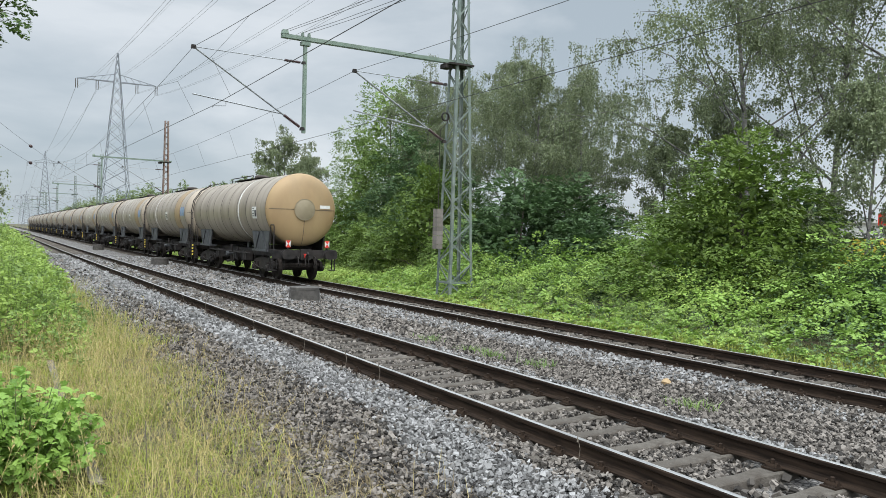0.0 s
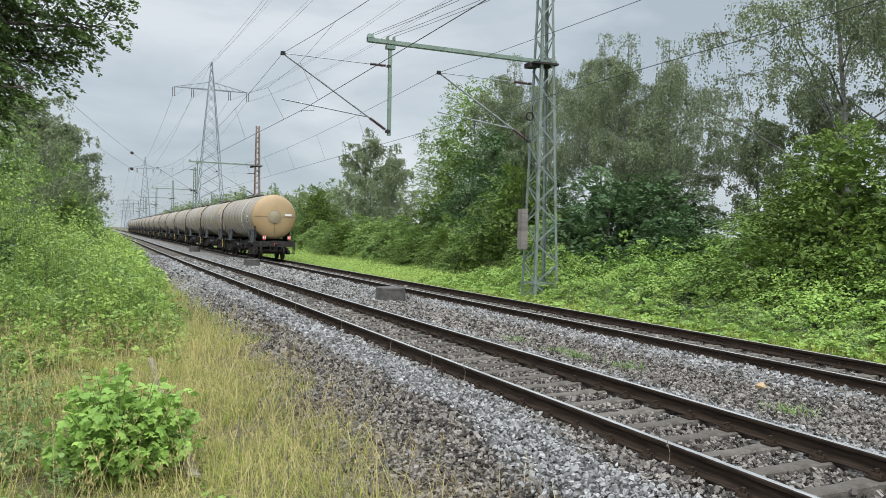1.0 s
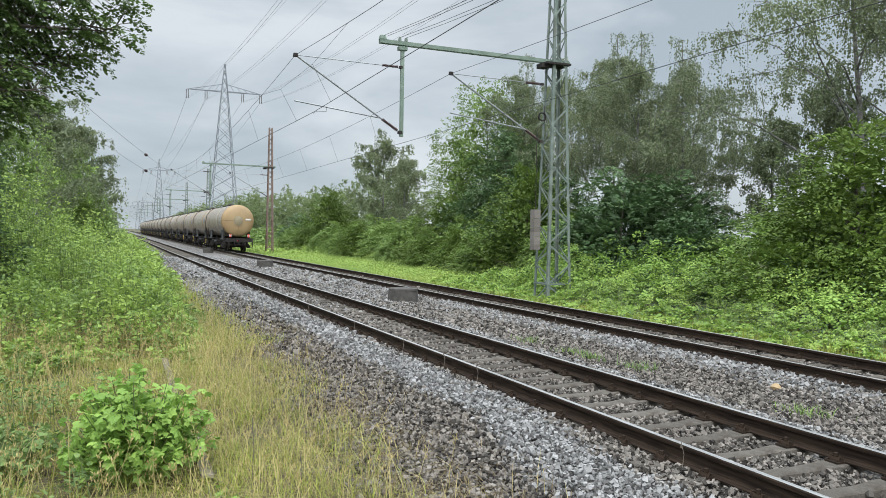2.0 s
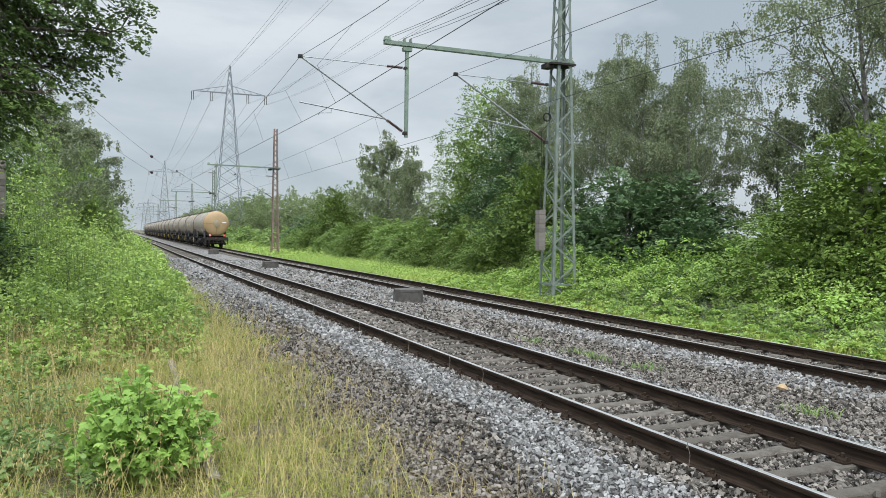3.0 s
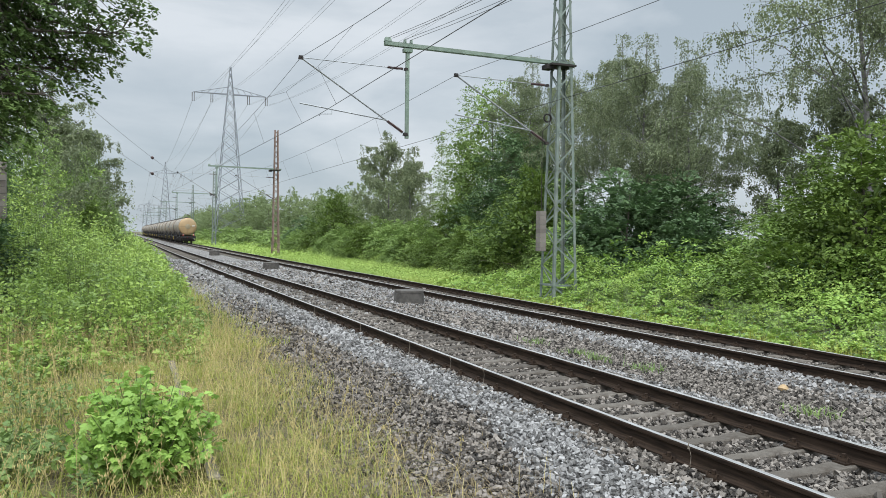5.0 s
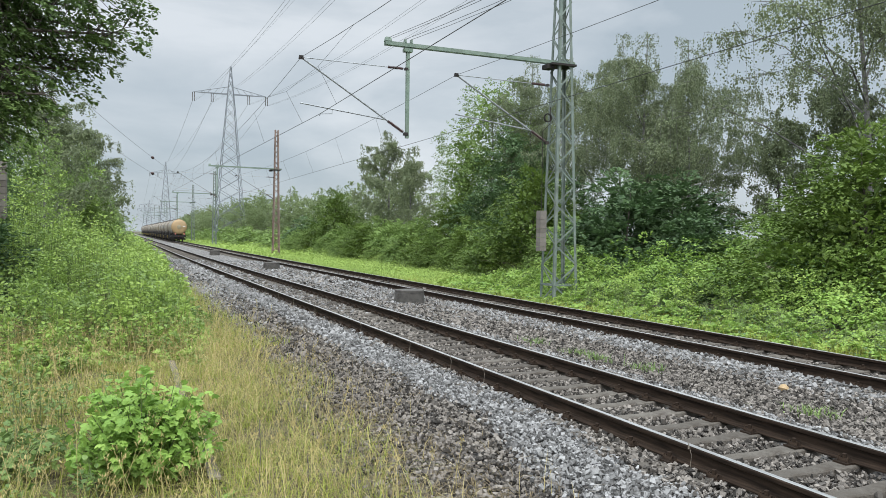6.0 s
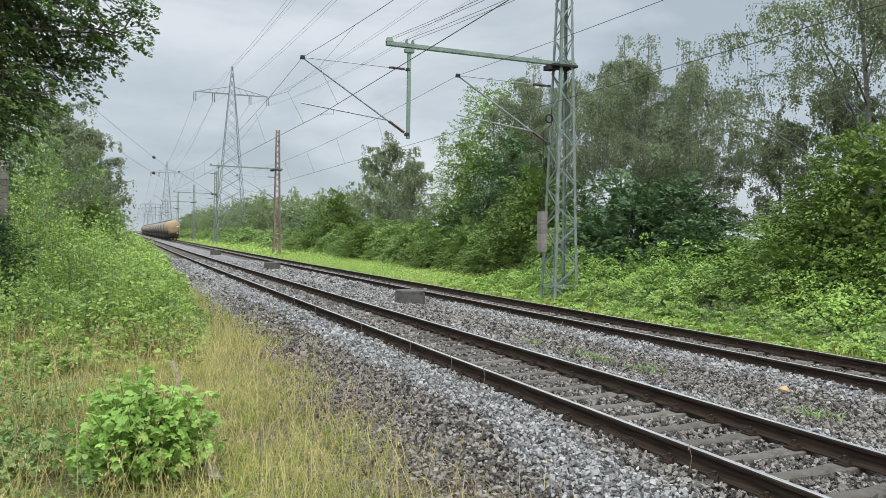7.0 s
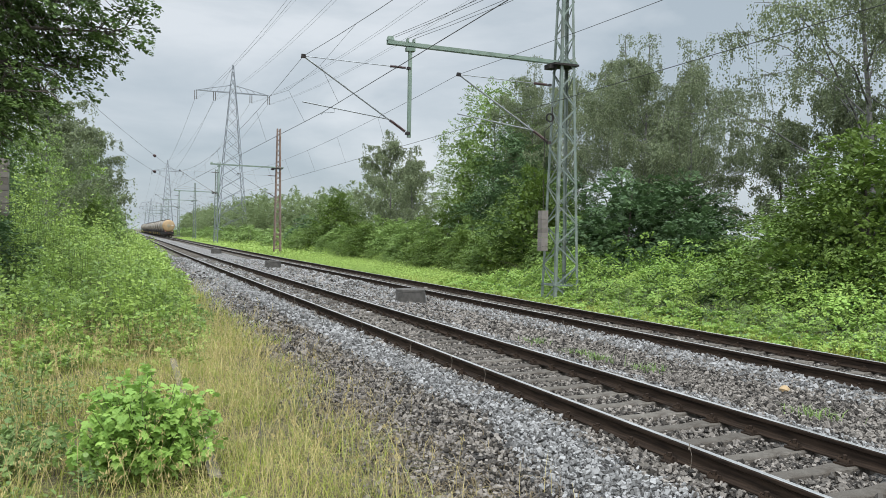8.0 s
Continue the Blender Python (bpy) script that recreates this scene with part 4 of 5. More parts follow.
def lobed_leaves(rng, c, a, size, nrm_up=1.0):
    """Five-lobed leaves like a vine's, each lobe a kite round the leaf's middle. Returns vertices and faces."""
    n = len(c)
    a = unit(a)
    nrm = rng.normal(size=(n, 3)) * 0.55
    nrm[:, 2] += nrm_up
    b = unit(np.cross(a, nrm))
    nn = np.cross(b, a)
    s = (size * rng.uniform(0.45, 1.35, n))[:, None, None]
    v = c[:, None] + s * (LOBES[None, :, 0:1] * b[:, None] + LOBES[None, :, 1:2] * a[:, None] + LOBES[None, :, 2:3] * nn[:, None])
    f = (np.arange(n) * 12)[:, None, None] + np.array([[0, i, i + 1, i + 2] for i in (1, 3, 5, 7, 9)])[None]
    return v, f


def blades(rng, base, height, width, lean):
    """Grass blades in two bent segments. Returns vertices and faces."""
    n = len(base)
    d = rng.normal(size=(n, 3))
    d[:, 2] = 0
    d = unit(d)
    side = np.stack([-d[:, 1], d[:, 0], np.zeros(n)], 1) * (width * rng.uniform(0.6, 1.4, n))[:, None]
    h = (height * rng.uniform(0.55, 1.25, n))[:, None]
    k = (lean * rng.uniform(0.1, 1.0, n))[:, None]
    up = np.array([0, 0, 1.0])
    mid = base + up * h * 0.55 + d * h * k * 0.3
    tip = base + up * h * (1 - 0.25 * k) + d * h * k
    v = np.stack([base - side, base + side, mid - side * 0.75, mid + side * 0.75, tip - side * 0.15, tip + side * 0.15], 1)
    f = (np.arange(n) * 6)[:, None, None] + np.array([[0, 1, 3, 2], [2, 3, 5, 4]])[None]
    return v, f


def ground_at(xy):
    return np.array([ground_z(float(x), float(y)) for x, y in xy])


def sprays(rng, p, d, up, length, each, size, droop=0.3, half=0.42, wide=0.62, ragged=0.3):
    """Flat leafy twigs from p along d: their leaves lie side by side in the twig's plane, tips outward and hanging."""
    k = np.repeat(np.arange(len(p)), each)
    d = unit(np.asarray(d, dtype=float))
    side = unit(np.cross(d, up))
    n = unit(np.cross(side, d))
    L = np.broadcast_to(length, (len(p),))[k][:, None]
    u = rng.uniform(0.04, 1, (len(k), 1))
    w = rng.uniform(-1, 1, (len(k), 1)) * half * np.sin(math.pi * np.minimum(1, 0.12 + 0.86 * u))
    c = np.asarray(p)[k] + d[k] * u * L + side[k] * w * L + n[k] * rng.normal(size=(len(k), 1)) * 0.05 * L
    c[:, 2] -= (droop * L * u * u)[:, 0]
    tip = d[k] * 0.75 + side[k] * np.sign(w) * 0.7 + (0, 0, -0.25)
    return leaf_quads(rng, c, size, spread=ragged, wide=wide, out=unit(tip), pull=1.0, fold=0.1, facing=n[k] * 2.0)


def grow_birch(height, width, seed, leaf_size, count, low, limbs):
    """Ascending limbs that arch over, with curtains of hanging leafy strands."""
    rng = np.random.default_rng(seed)
    wood = Shape()
    sway = rng.normal(size=2) * height * 0.03
    trunk = lambda f: Vector((sway[0] * math.sin(f * 2.6), sway[1] * math.sin(f * 3.3 + 1), height * f * 0.95))
    r0 = height * 0.0075 + 0.02
    fs = np.linspace(0, 1, 10)
    wood.tube([trunk(f) for f in fs], [r0 * (1 - 0.93 * f) + 0.006 for f in fs], 8)
    node, reach_at = [], []
    for k in range(limbs):
        g = (k + rng.uniform(0.1, 0.9)) / limbs
        f = low + (0.96 - low) * g
        az = k * 2.399 + rng.normal() * 0.4
        reach = width / 2 * (0.62 + 0.5 * math.sin(math.pi * min(1, 0.2 + 0.75 * g))) * (1.1 - 0.55 * g ** 3) * rng.uniform(0.7, 1.2)
        o = Vector((math.cos(az), math.sin(az), 0))
        p0 = trunk(f * 0.86)
        rise = (height * 0.97 - p0.z) * 0.42 * rng.uniform(0.6, 1.1) + 0.3
        path = [p0 + o * reach * t + Vector((0, 0, rise * (1.9 * t - 0.95 * t * t))) + Vector(rng.normal(size=3) * 0.05 * reach * t) for t in (0, 0.25, 0.5, 0.75, 1.0)]
        rl = r0 * 0.45 * (1 - 0.65 * f)
        wood.tube(path, [rl, rl * 0.75, rl * 0.5, rl * 0.3, rl * 0.12], 5)
        for t in range(6):
            u = 0.3 + 0.72 * t / 5
            i = min(3, int(u * 4))
            node.append(tuple(path[i].lerp(path[i + 1], min(1, u * 4 - i))))
            reach_at.append(0.4 + 0.6 * rng.random() ** 0.7)
    for t in range(8):
        node.append(tuple(trunk(0.72 + 0.28 * t / 7)))
        reach_at.append(0.7)
    node, reach_at = np.array(node), np.array(reach_at)
    strands = max(40, count // 40)
    j = rng.choice(len(node), strands, p=reach_at / reach_at.sum())
    az = rng.uniform(0, math.tau, strands)
    out = np.stack([np.cos(az), np.sin(az), np.zeros(strands)], 1)
    arm = rng.uniform(0.1, 1.0, strands) ** 0.7 * width * 0.09
    start = node[j] + out * arm[:, None] + np.array([0, 0, 1.0]) * (rng.uniform(-0.1, 0.5, strands) * arm)[:, None]
    length = (0.25 + 0.75 * rng.uniform(0, 1, strands) ** 1.6) * reach_at[j] * height * 0.165
    length = np.minimum(length, np.maximum(0.25, start[:, 2] - height * 0.09))
    for i in range(0, strands, 3):
        wood.tube([node[j[i]], start[i], start[i] + out[i] * 0.1 - np.array([0, 0, length[i] * 0.9])], [0.012, 0.008, 0.003], 3, False)
    k = rng.integers(0, strands, count)
    u = rng.uniform(0, 1, count)
    arch = np.where(u < 0.22, u / 0.22, 1.0)
    fall = np.maximum(0, u - 0.15) / 0.85
    c = node[j[k]] + (start[k] - node[j[k]]) * arch[:, None] + out[k] * (0.12 * fall * length[k])[:, None]
    c[:, 2] -= fall * length[k]
    c += rng.normal(size=c.shape) * (0.07, 0.07, 0.05)
    return wood, leaf_quads(rng, c, leaf_size, lift=-0.8, spread=0.6, out=out[k], pull=0.3, wide=0.66)


def grow(kind, height, width, seed, leaf_size, count, low=0.18, limbs=16, spread=0.34):
    """Trunk with boughs, each bough a lobe of layered leafy twigs, and coarser leaves inside: wood shape, leaf corners."""
    if kind == "birch":
        return grow_birch(height, width, seed, leaf_size, count, low, limbs)
    rng = np.random.default_rng(seed)
    wood = Shape()
    sway = rng.normal(size=2) * height * 0.03
    trunk = lambda f: Vector((sway[0] * math.sin(f * 2.6), sway[1] * math.sin(f * 3.3 + 1), height * f * 0.9))
    r0 = height * 0.010 + 0.02
    fs = np.linspace(0, 1, 8)
    wood.tube([trunk(f) for f in fs], [r0 * (1 - 0.93 * f) + 0.006 for f in fs], 7)
    lobe, size = [], []
    for k in range(limbs):
        g = (k + rng.uniform(0.1, 0.9)) / limbs
        az = k * 2.399 + rng.normal() * 0.4
        shape = (1.04 - g) ** 0.8 if kind == "cone" else math.sin(math.pi * min(1, 0.2 + 0.78 * g)) ** 0.6
        reach = width / 2 * max(0.1, shape) * rng.uniform(0.45, 0.82)
        r = width * rng.uniform(0.13, 0.21) * (0.62 + 0.5 * shape)
        z = height * (low + (1 - low) * g) - r * (0.5 if g > 0.6 else 0.1)
        c = Vector((math.cos(az) * reach, math.sin(az) * reach, max(z, r * 0.55)))
        p0 = trunk(max(0.04, (c.z - reach * 0.5) / height / 0.9) if c.z > reach * 0.5 else 0.05)
        mid = p0.lerp(c, 0.5) + Vector((0, 0, 0.12 * reach))
        wood.tube([p0, mid, c, c + (c - mid) * 0.5], [r0 * 0.4 * (1 - 0.6 * g), r0 * 0.27 * (1 - 0.6 * g), r0 * 0.14, 0.006], 5)
        lobe.append(tuple(c))
        size.append(r)
    lobe, size = np.array(lobe), np.array(size)
    axis = unit(lobe * (1, 1, 0.15) - (0, 0, height * 0.05))
    each = 26
    m = int(count * 0.82) // each
    j = rng.choice(len(lobe), m, p=size ** 2 / (size ** 2).sum())
    way = unit(unit(rng.normal(size=(m, 3))) + axis[j] * 0.55 + (0, 0, 0.42))
    p = lobe[j] + way * (size[j] * rng.uniform(0.35, 1.0, m) ** 0.5)[:, None] * (1, 1, 0.8)
    d = way * (1, 1, 0.4) + axis[j] * 0.35 + rng.normal(size=(m, 3)) * 0.25
    L = spread * 1.5 * rng.uniform(0.6, 1.35, m)
    leaves = sprays(rng, p, d, way * 0.55 + (0, 0, 1.0), L, each, leaf_size)
    n = count - m * each
    j = rng.choice(len(lobe), n, p=size ** 3 / (size ** 3).sum())
    c = lobe[j] * (0.9, 0.9, 1) + unit(rng.normal(size=(n, 3))) * (size[j] * rng.uniform(0, 0.72, n))[:, None]
    c[:, 2] = np.maximum(c[:, 2], 0.1)
    inner = leaf_quads(rng, c, leaf_size * 2.0, lift=-0.2, wide=0.7)
    leaves[:, :, 2] = np.maximum(leaves[:, :, 2], 0.03)
    return wood, np.concatenate([leaves, inner])


def tree(name, label, category, group, made, bark, foliage):
    wood, v = made
    t = empty(name, pose(0, 0, -50), label, category, group)
    put("trunk", wood, bark, t, "", True)
    put("crown", quads("crown", v, foliage), None, t)
    return t


PLANTED = set()


def plant(proto, x, y, turn=0.0, k=1.0, wide=1.0):
    """Stand the first one, then copies, on the ground."""
    m = pose(x, y, ground_z(x, y) - 0.05, 0, 0, turn) @ Matrix.Diagonal((k * wide, k * wide, k, 1))
    if proto.name in PLANTED:
        return copy_thing(proto, m)
    PLANTED.add(proto.name)
    proto.matrix_basis = m
    return proto


BIRCHES = "birches along the line"
birch_a = tree("birch_tree", "tall airy birch with hanging grey-green twigs", "tree", BIRCHES, grow("birch", 15, 10.0, 11, 0.098, 50000, 0.2, 20), M_BIRCHBARK, M_BIRCH)
birch_b = tree("birch_tree", "tall airy birch with hanging grey-green twigs", "tree", BIRCHES, grow("birch", 15, 8.6, 23, 0.098, 50000, 0.16, 20), M_BIRCHBARK, M_BIRCH)
birch_d = tree("birch_tree", "tall thin-crowned birch with loose hanging twigs and leaning limbs", "tree", BIRCHES, grow("birch", 15, 10.5, 61, 0.088, 36000, 0.22, 17), M_BIRCHBARK, M_BIRCH)
birch_c = tree("birch_tree", "slender birch with drooping twigs beside the line", "tree", BIRCHES, grow("birch", 11, 6.4, 37, 0.125, 22000, 0.14, 16), M_BIRCHBARK, M_BIRCH)
broad_a = tree("broadleaf_tree", "leafy green tree with a rounded crown", "tree", "broadleaf trees", grow("round", 12, 9.5, 5, 0.145, 38000, 0.1, 32, 0.58), M_BARK, M_GREEN)
broad_b = tree("broadleaf_tree", "dense dark green tree in the hedge", "tree", "broadleaf trees", grow("round", 10, 8.5, 8, 0.15, 32000, 0.06, 28, 0.56), M_BARK, M_DARK)
shrub_a = tree("hazel_shrub", "dense yellowish green hazel shrub", "shrub", "hedge shrubs", grow("cone", 5, 7.5, 14, 0.115, 23000, 0.04, 30, 0.46), M_BARK, M_OLIVE)
shrub_b = tree("dark_shrub", "dark green broad-leaved shrub beside the track", "shrub", "hedge shrubs", grow("round", 4.5, 5.0, 19, 0.165, 11000, 0.06, 20, 0.46), M_BARK, M_DARK)
shrub_c = tree("green_shrub", "fresh green shrub in the hedge", "shrub", "hedge shrubs", grow("round", 4.2, 4.8, 29, 0.15, 11000, 0.05, 20, 0.44), M_BARK, M_GREEN)
# the two distant trees wear a leaf colour paled for haze
far_a = tree("distant_tree", "green tree in the distant tree line", "tree", "distant trees", grow("round", 10.5, 8.0, 41, 0.23, 6500, 0.04, 26, 0.75), M_BARK, M_HAZE_MUGWORT)
far_b = tree("distant_tree", "grey-green birch in the distant tree line", "tree", "distant trees", grow("birch", 12, 7.0, 43, 0.22, 5200, 0.06, 16), M_BARK, M_HAZE_MUGWORT)
far_c = tree("distant_shrub", "green shrub in the distant hedge", "shrub", "distant trees", grow("round", 4.6, 5.4, 47, 0.27, 2200, 0.04, 14, 0.6), M_BARK, M_GREEN)

for proto, x, y, turn, k, wide in (
        # tall birches near the mast and towards the camera
        (birch_d, 26.5, 22.5, 0, 1.15, 1.0), (birch_d, 29.8, 16.4, 100, 1.2, 0.95), (birch_d, 31.2, 21.0, 210, 1.12, 0.9), (birch_c, 29.5, 26.0, 200, 0.95, 1.0), (birch_c, 25.2, 16.2, 250, 0.85, 1.0),
        (birch_b, 26.0, 35.5, 75, 0.92, 0.95), (birch_a, 26.6, 32.8, 310, 0.86, 0.85), (birch_c, 28.6, 29.0, 20, 0.85, 1.0),
        (birch_a, 28.5, 47.5, 170, 1.18, 0.8), (birch_b, 28.5, 41.5, 15, 1.12, 0.85), (birch_b, 26.5, 49.0, 75, 1.12, 0.8), (birch_c, 30.0, 38.0, 95, 0.95, 1.1),
        (birch_c, 24.0, 73.0, 0, 1.22, 0.95), (birch_c, 25.2, 69.0, 120, 1.0, 0.9),
        (broad_a, 25.6, 52.5, 0, 1.1, 0.82), (broad_b, 24.4, 47.0, 30, 0.92, 0.9), (broad_a, 26.5, 57.0, 140, 0.66, 0.9), (broad_b, 24.5, 40.5, 260, 0.66, 0.9),
        (broad_b, 23.6, 33.6, 170, 0.55, 0.9), (broad_b, 31.0, 25.5, 80, 0.5, 1.1)):
    plant(proto, x, y, turn, k, wide)
for proto, x, y, turn, k, wide in (
        # the two half-size dark shrubs are added to darken the hazel's shaded foot
        (shrub_a, 20.4, 17.3, 0, 1.15, 1.0), (shrub_a, 24.5, 9.4, 110, 0.8, 1.0), (shrub_b, 25.5, 19.0, 15, 0.95, 1.1), (shrub_b, 20.2, 14.6, 140, 0.5, 1.0), (shrub_b, 21.2, 12.4, 20, 0.55, 1.1), (shrub_b, 27.5, 12.5, 95, 1.0, 1.2), (shrub_b, 24.2, 20.2, 215, 0.9, 1.1), (shrub_c, 22.3, 19.7, 60, 0.95, 1.0), (shrub_b, 23.0, 8.8, 40, 0.9, 1.0),
        (shrub_b, 20.6, 29.2, 0, 1.15, 0.95), (shrub_b, 21.8, 26.2, 130, 0.8, 1.0), (shrub_c, 23.0, 23.2, 200, 0.85, 1.1), (shrub_b, 23.8, 30.2, 250, 1.2, 1.0),
        (shrub_a, 21.2, 38.6, 200, 1.02, 0.95), (shrub_c, 20.8, 34.5, 300, 0.8, 1.0), (shrub_b, 22.0, 42.5, 80, 0.95, 1.0), (shrub_c, 21.0, 46.5, 20, 0.85, 1.0),
        (shrub_a, 21.6, 51.0, 330, 0.85, 1.0), (shrub_c, 21.0, 55.5, 150, 0.85, 1.1), (shrub_c, 22.2, 59.0, 190, 0.85, 1.1), (shrub_c, 21.5, 63.5, 240, 0.85, 1.1),
        (shrub_c, 22.3, 69.0, 30, 0.95, 1.1), (shrub_c, 22.5, 74.5, 60, 0.8, 1.1), (shrub_c, 22.0, 80.0, 100, 0.8, 1.2), (shrub_a, 22.8, 87.0, 220, 1.2, 0.9),
        (shrub_c, 22.4, 93.0, 280, 0.85, 1.2), (shrub_b, 22.6, 99.0, 0, 0.95, 1.2)):
    plant(proto, x, y, turn, k, wide)
rows = random.Random(5)
# lower shrubs close the hedge's foot
for i in range(15):
    y = 35.5 + i * 4.6 + rows.uniform(-1, 1)
    plant((shrub_c, shrub_c, shrub_a, shrub_c, shrub_c)[i % 5], 20.3 + bend(y) + rows.uniform(-0.5, 1.2), y, rows.uniform(0, 360), (0.62, 0.55, 0.52, 0.72, 0.6)[i % 5] * rows.uniform(0.8, 1.2), rows.uniform(0.9, 1.15))
for i in range(46):
    y = 84 + i * 6.2 + rows.uniform(-2, 2)
    x = 26.5 + bend(y) + rows.uniform(-2.0, 3.0) + (2.0 if y < 130 else 0)
    plant((far_a, far_a, far_b, far_a)[i % 4], x, y, rows.uniform(0, 360), rows.uniform(0.85, 1.15), rows.uniform(0.9, 1.15))
for i in range(34):
    y = 103 + i * 7.5 + rows.uniform(-2, 2)
    plant(far_c, 21.0 + bend(y) + rows.uniform(-1, 1.0), y, rows.uniform(0, 360), rows.uniform(0.7, 1.1), 1.15)
# trees on the camera's side that close the view along the line
for proto, x, y, turn, k, wide in (
        (broad_b, -5.0, 27.0, 0, 0.62, 0.85), (broad_a, -6.8, 23.0, 90, 0.6, 0.9), (broad_b, -4.6, 33.0, 60, 0.68, 0.8), (birch_c, -3.0, 47.0, 200, 1.0, 1.0), (broad_a, -4.4, 39.0, 310, 0.66, 0.8),
        (broad_a, -3.0, 55.0, 50, 0.66, 0.8), (birch_c, -2.0, 63.0, 80, 1.02, 1.1), (broad_b, -2.6, 70.0, 120, 0.8, 0.8), (broad_a, -1.8, 79.0, 10, 0.7, 0.8), (broad_b, -1.4, 88.0, 190, 0.75, 0.8),
        (shrub_c, -2.6, 31.0, 0, 0.62, 1.0), (shrub_b, -3.4, 24.0, 70, 0.7, 0.9), (shrub_c, -1.6, 43.0, 140, 0.7, 1.0), (shrub_a, -1.2, 52.0, 20, 0.75, 0.9)):
    plant(proto, x, y, turn, k, wide)
for i in range(26):
    y = 92 + i * 9.5
    plant((far_a, far_b)[i % 2], -1.6 + bend(y) * 1.1 + rows.uniform(-1.2, 0.6), y, rows.uniform(0, 360), rows.uniform(0.7, 0.95), 0.8)


def overhanging_tree():
    """Large-leaved tree whose limbs reach over the verge."""
    rng = np.random.default_rng(77)
    t = empty("maple_tree", pose(-6.3, 17.0, -0.6), "dark green maple with a limb hanging over the verge", "tree")
    wood = Shape()
    wood.tube([(0, 0, 0), (0.1, 0, 3), (0.0, 0.2, 6), (0.3, 0, 9), (0.2, 0.1, 12)], [0.26, 0.22, 0.17, 0.1, 0.03], 10)
    tips, outs = [], []
    reach = [(6.7, 0.0, 6.95), (6.1, 1.0, 6.3), (6.0, -0.8, 7.7), (5.4, 0.4, 5.8), (4.9, -0.6, 5.2), (5.6, 1.4, 7.2), (5.0, -1.2, 6.6), (4.6, 1.2, 5.0), (5.3, 0.2, 8.3), (4.4, -0.4, 7.4), (4.2, 0.8, 6.2), (4.4, 0.2, 4.3), (3.2, 0.2, 6.0), (3.4, -0.8, 7.2), (3.0, 0.9, 5.2), (3.6, 0.4, 8.6), (5.8, 0.3, 8.9), (5.0, 0.6, 9.6), (6.4, 0.5, 6.5), (5.8, -0.4, 6.9), (5.2, 0.6, 6.9), (4.8, -0.3, 6.4),
             (5.6, 0.1, 5.6), (4.7, 0.5, 5.5), (5.1, -0.8, 4.9), (6.2, -0.5, 6.1), (4.5, 0.0, 4.9), (4.3, 0.2, 7.0),
             (4.0, -3.0, 10.6), (3.0, 4.6, 7.4), (4.6, 0.4, 11.0), (2.2, 2, 12.5), (-4, 2, 8.6), (-3, -3.6, 10.4), (1.5, -3.5, 8.0)]
    limbs = [((0, 0, z * 0.62 + 0.6), (x * 0.35, y * 0.3, z * 0.84), (x * 0.7, y * 0.7, z * 1.0), (x, y, z)) for x, y, z in reach]
    for path in limbs:
        path = [Vector(p) + Vector(rng.normal(size=3) * 0.08) for p in path]
        wood.tube(path, [0.10, 0.07, 0.045, 0.012], 6)
        L = (path[3] - path[0]).length
        for k in range(48):
            u = 0.25 + 0.78 * (k / 47) ** 0.7
            i = min(2, int(u * 3))
            q = path[i].lerp(path[i + 1], min(1.0, u * 3 - i))
            e = q + Vector(rng.normal(size=3) * (0.52, 0.6, 0.42)) * (1.1 - 0.45 * u) + Vector((0.12, 0, -0.12))
            wood.tube([q, q.lerp(e, 0.5) + Vector((0, 0, 0.08)), e], [0.014, 0.009, 0.004], 3, False)
            tips.append(tuple(e))
            outs.append(tuple((e - q).normalized() * 0.6 + (path[3] - path[2]).normalized()))
    tips, outs = np.array(tips), np.array(outs)
    v = sprays(rng, tips - outs * 0.2, outs + (0, 0, -0.1), np.tile((0.0, 0.0, 1.0), (len(tips), 1)), rng.uniform(0.3, 0.6, len(tips)), 44, 0.078, droop=0.35, half=0.5, wide=0.9, ragged=0.6)
    put("trunk", wood, M_BARK, t, "", True)
    put("crown", quads("crown", v, M_MAPLE), None, t)


overhanging_tree()


def left_height(x, y):
    """Height of the weeds on the camera's side."""
    edge = 1.7 + 0.036 * min(y - 15, 45)
    h = 0.55 + 0.75 * smoothstep(14, 19, y) + 1.25 * smoothstep(0.9, -1.8, x - 0.01 * y) * smoothstep(17, 26, y)
    h *= 0.35 + 1.15 * max(0, 0.5 + 0.9 * noise.noise(Vector((x * 0.75, y * 0.5, 7.7))) + 0.35 * noise.noise(Vector((x * 2.1, y * 1.6, 1.7))))
    return h * smoothstep(edge + 0.5, edge - 0.9, x - 0.5 * noise.noise(Vector((y * 0.35, 2.2, 0)))) * smoothstep(12.0, 18.5, y + 0.9 * noise.noise(Vector((x, 5, 1))) - 0.5 * min(0, x))


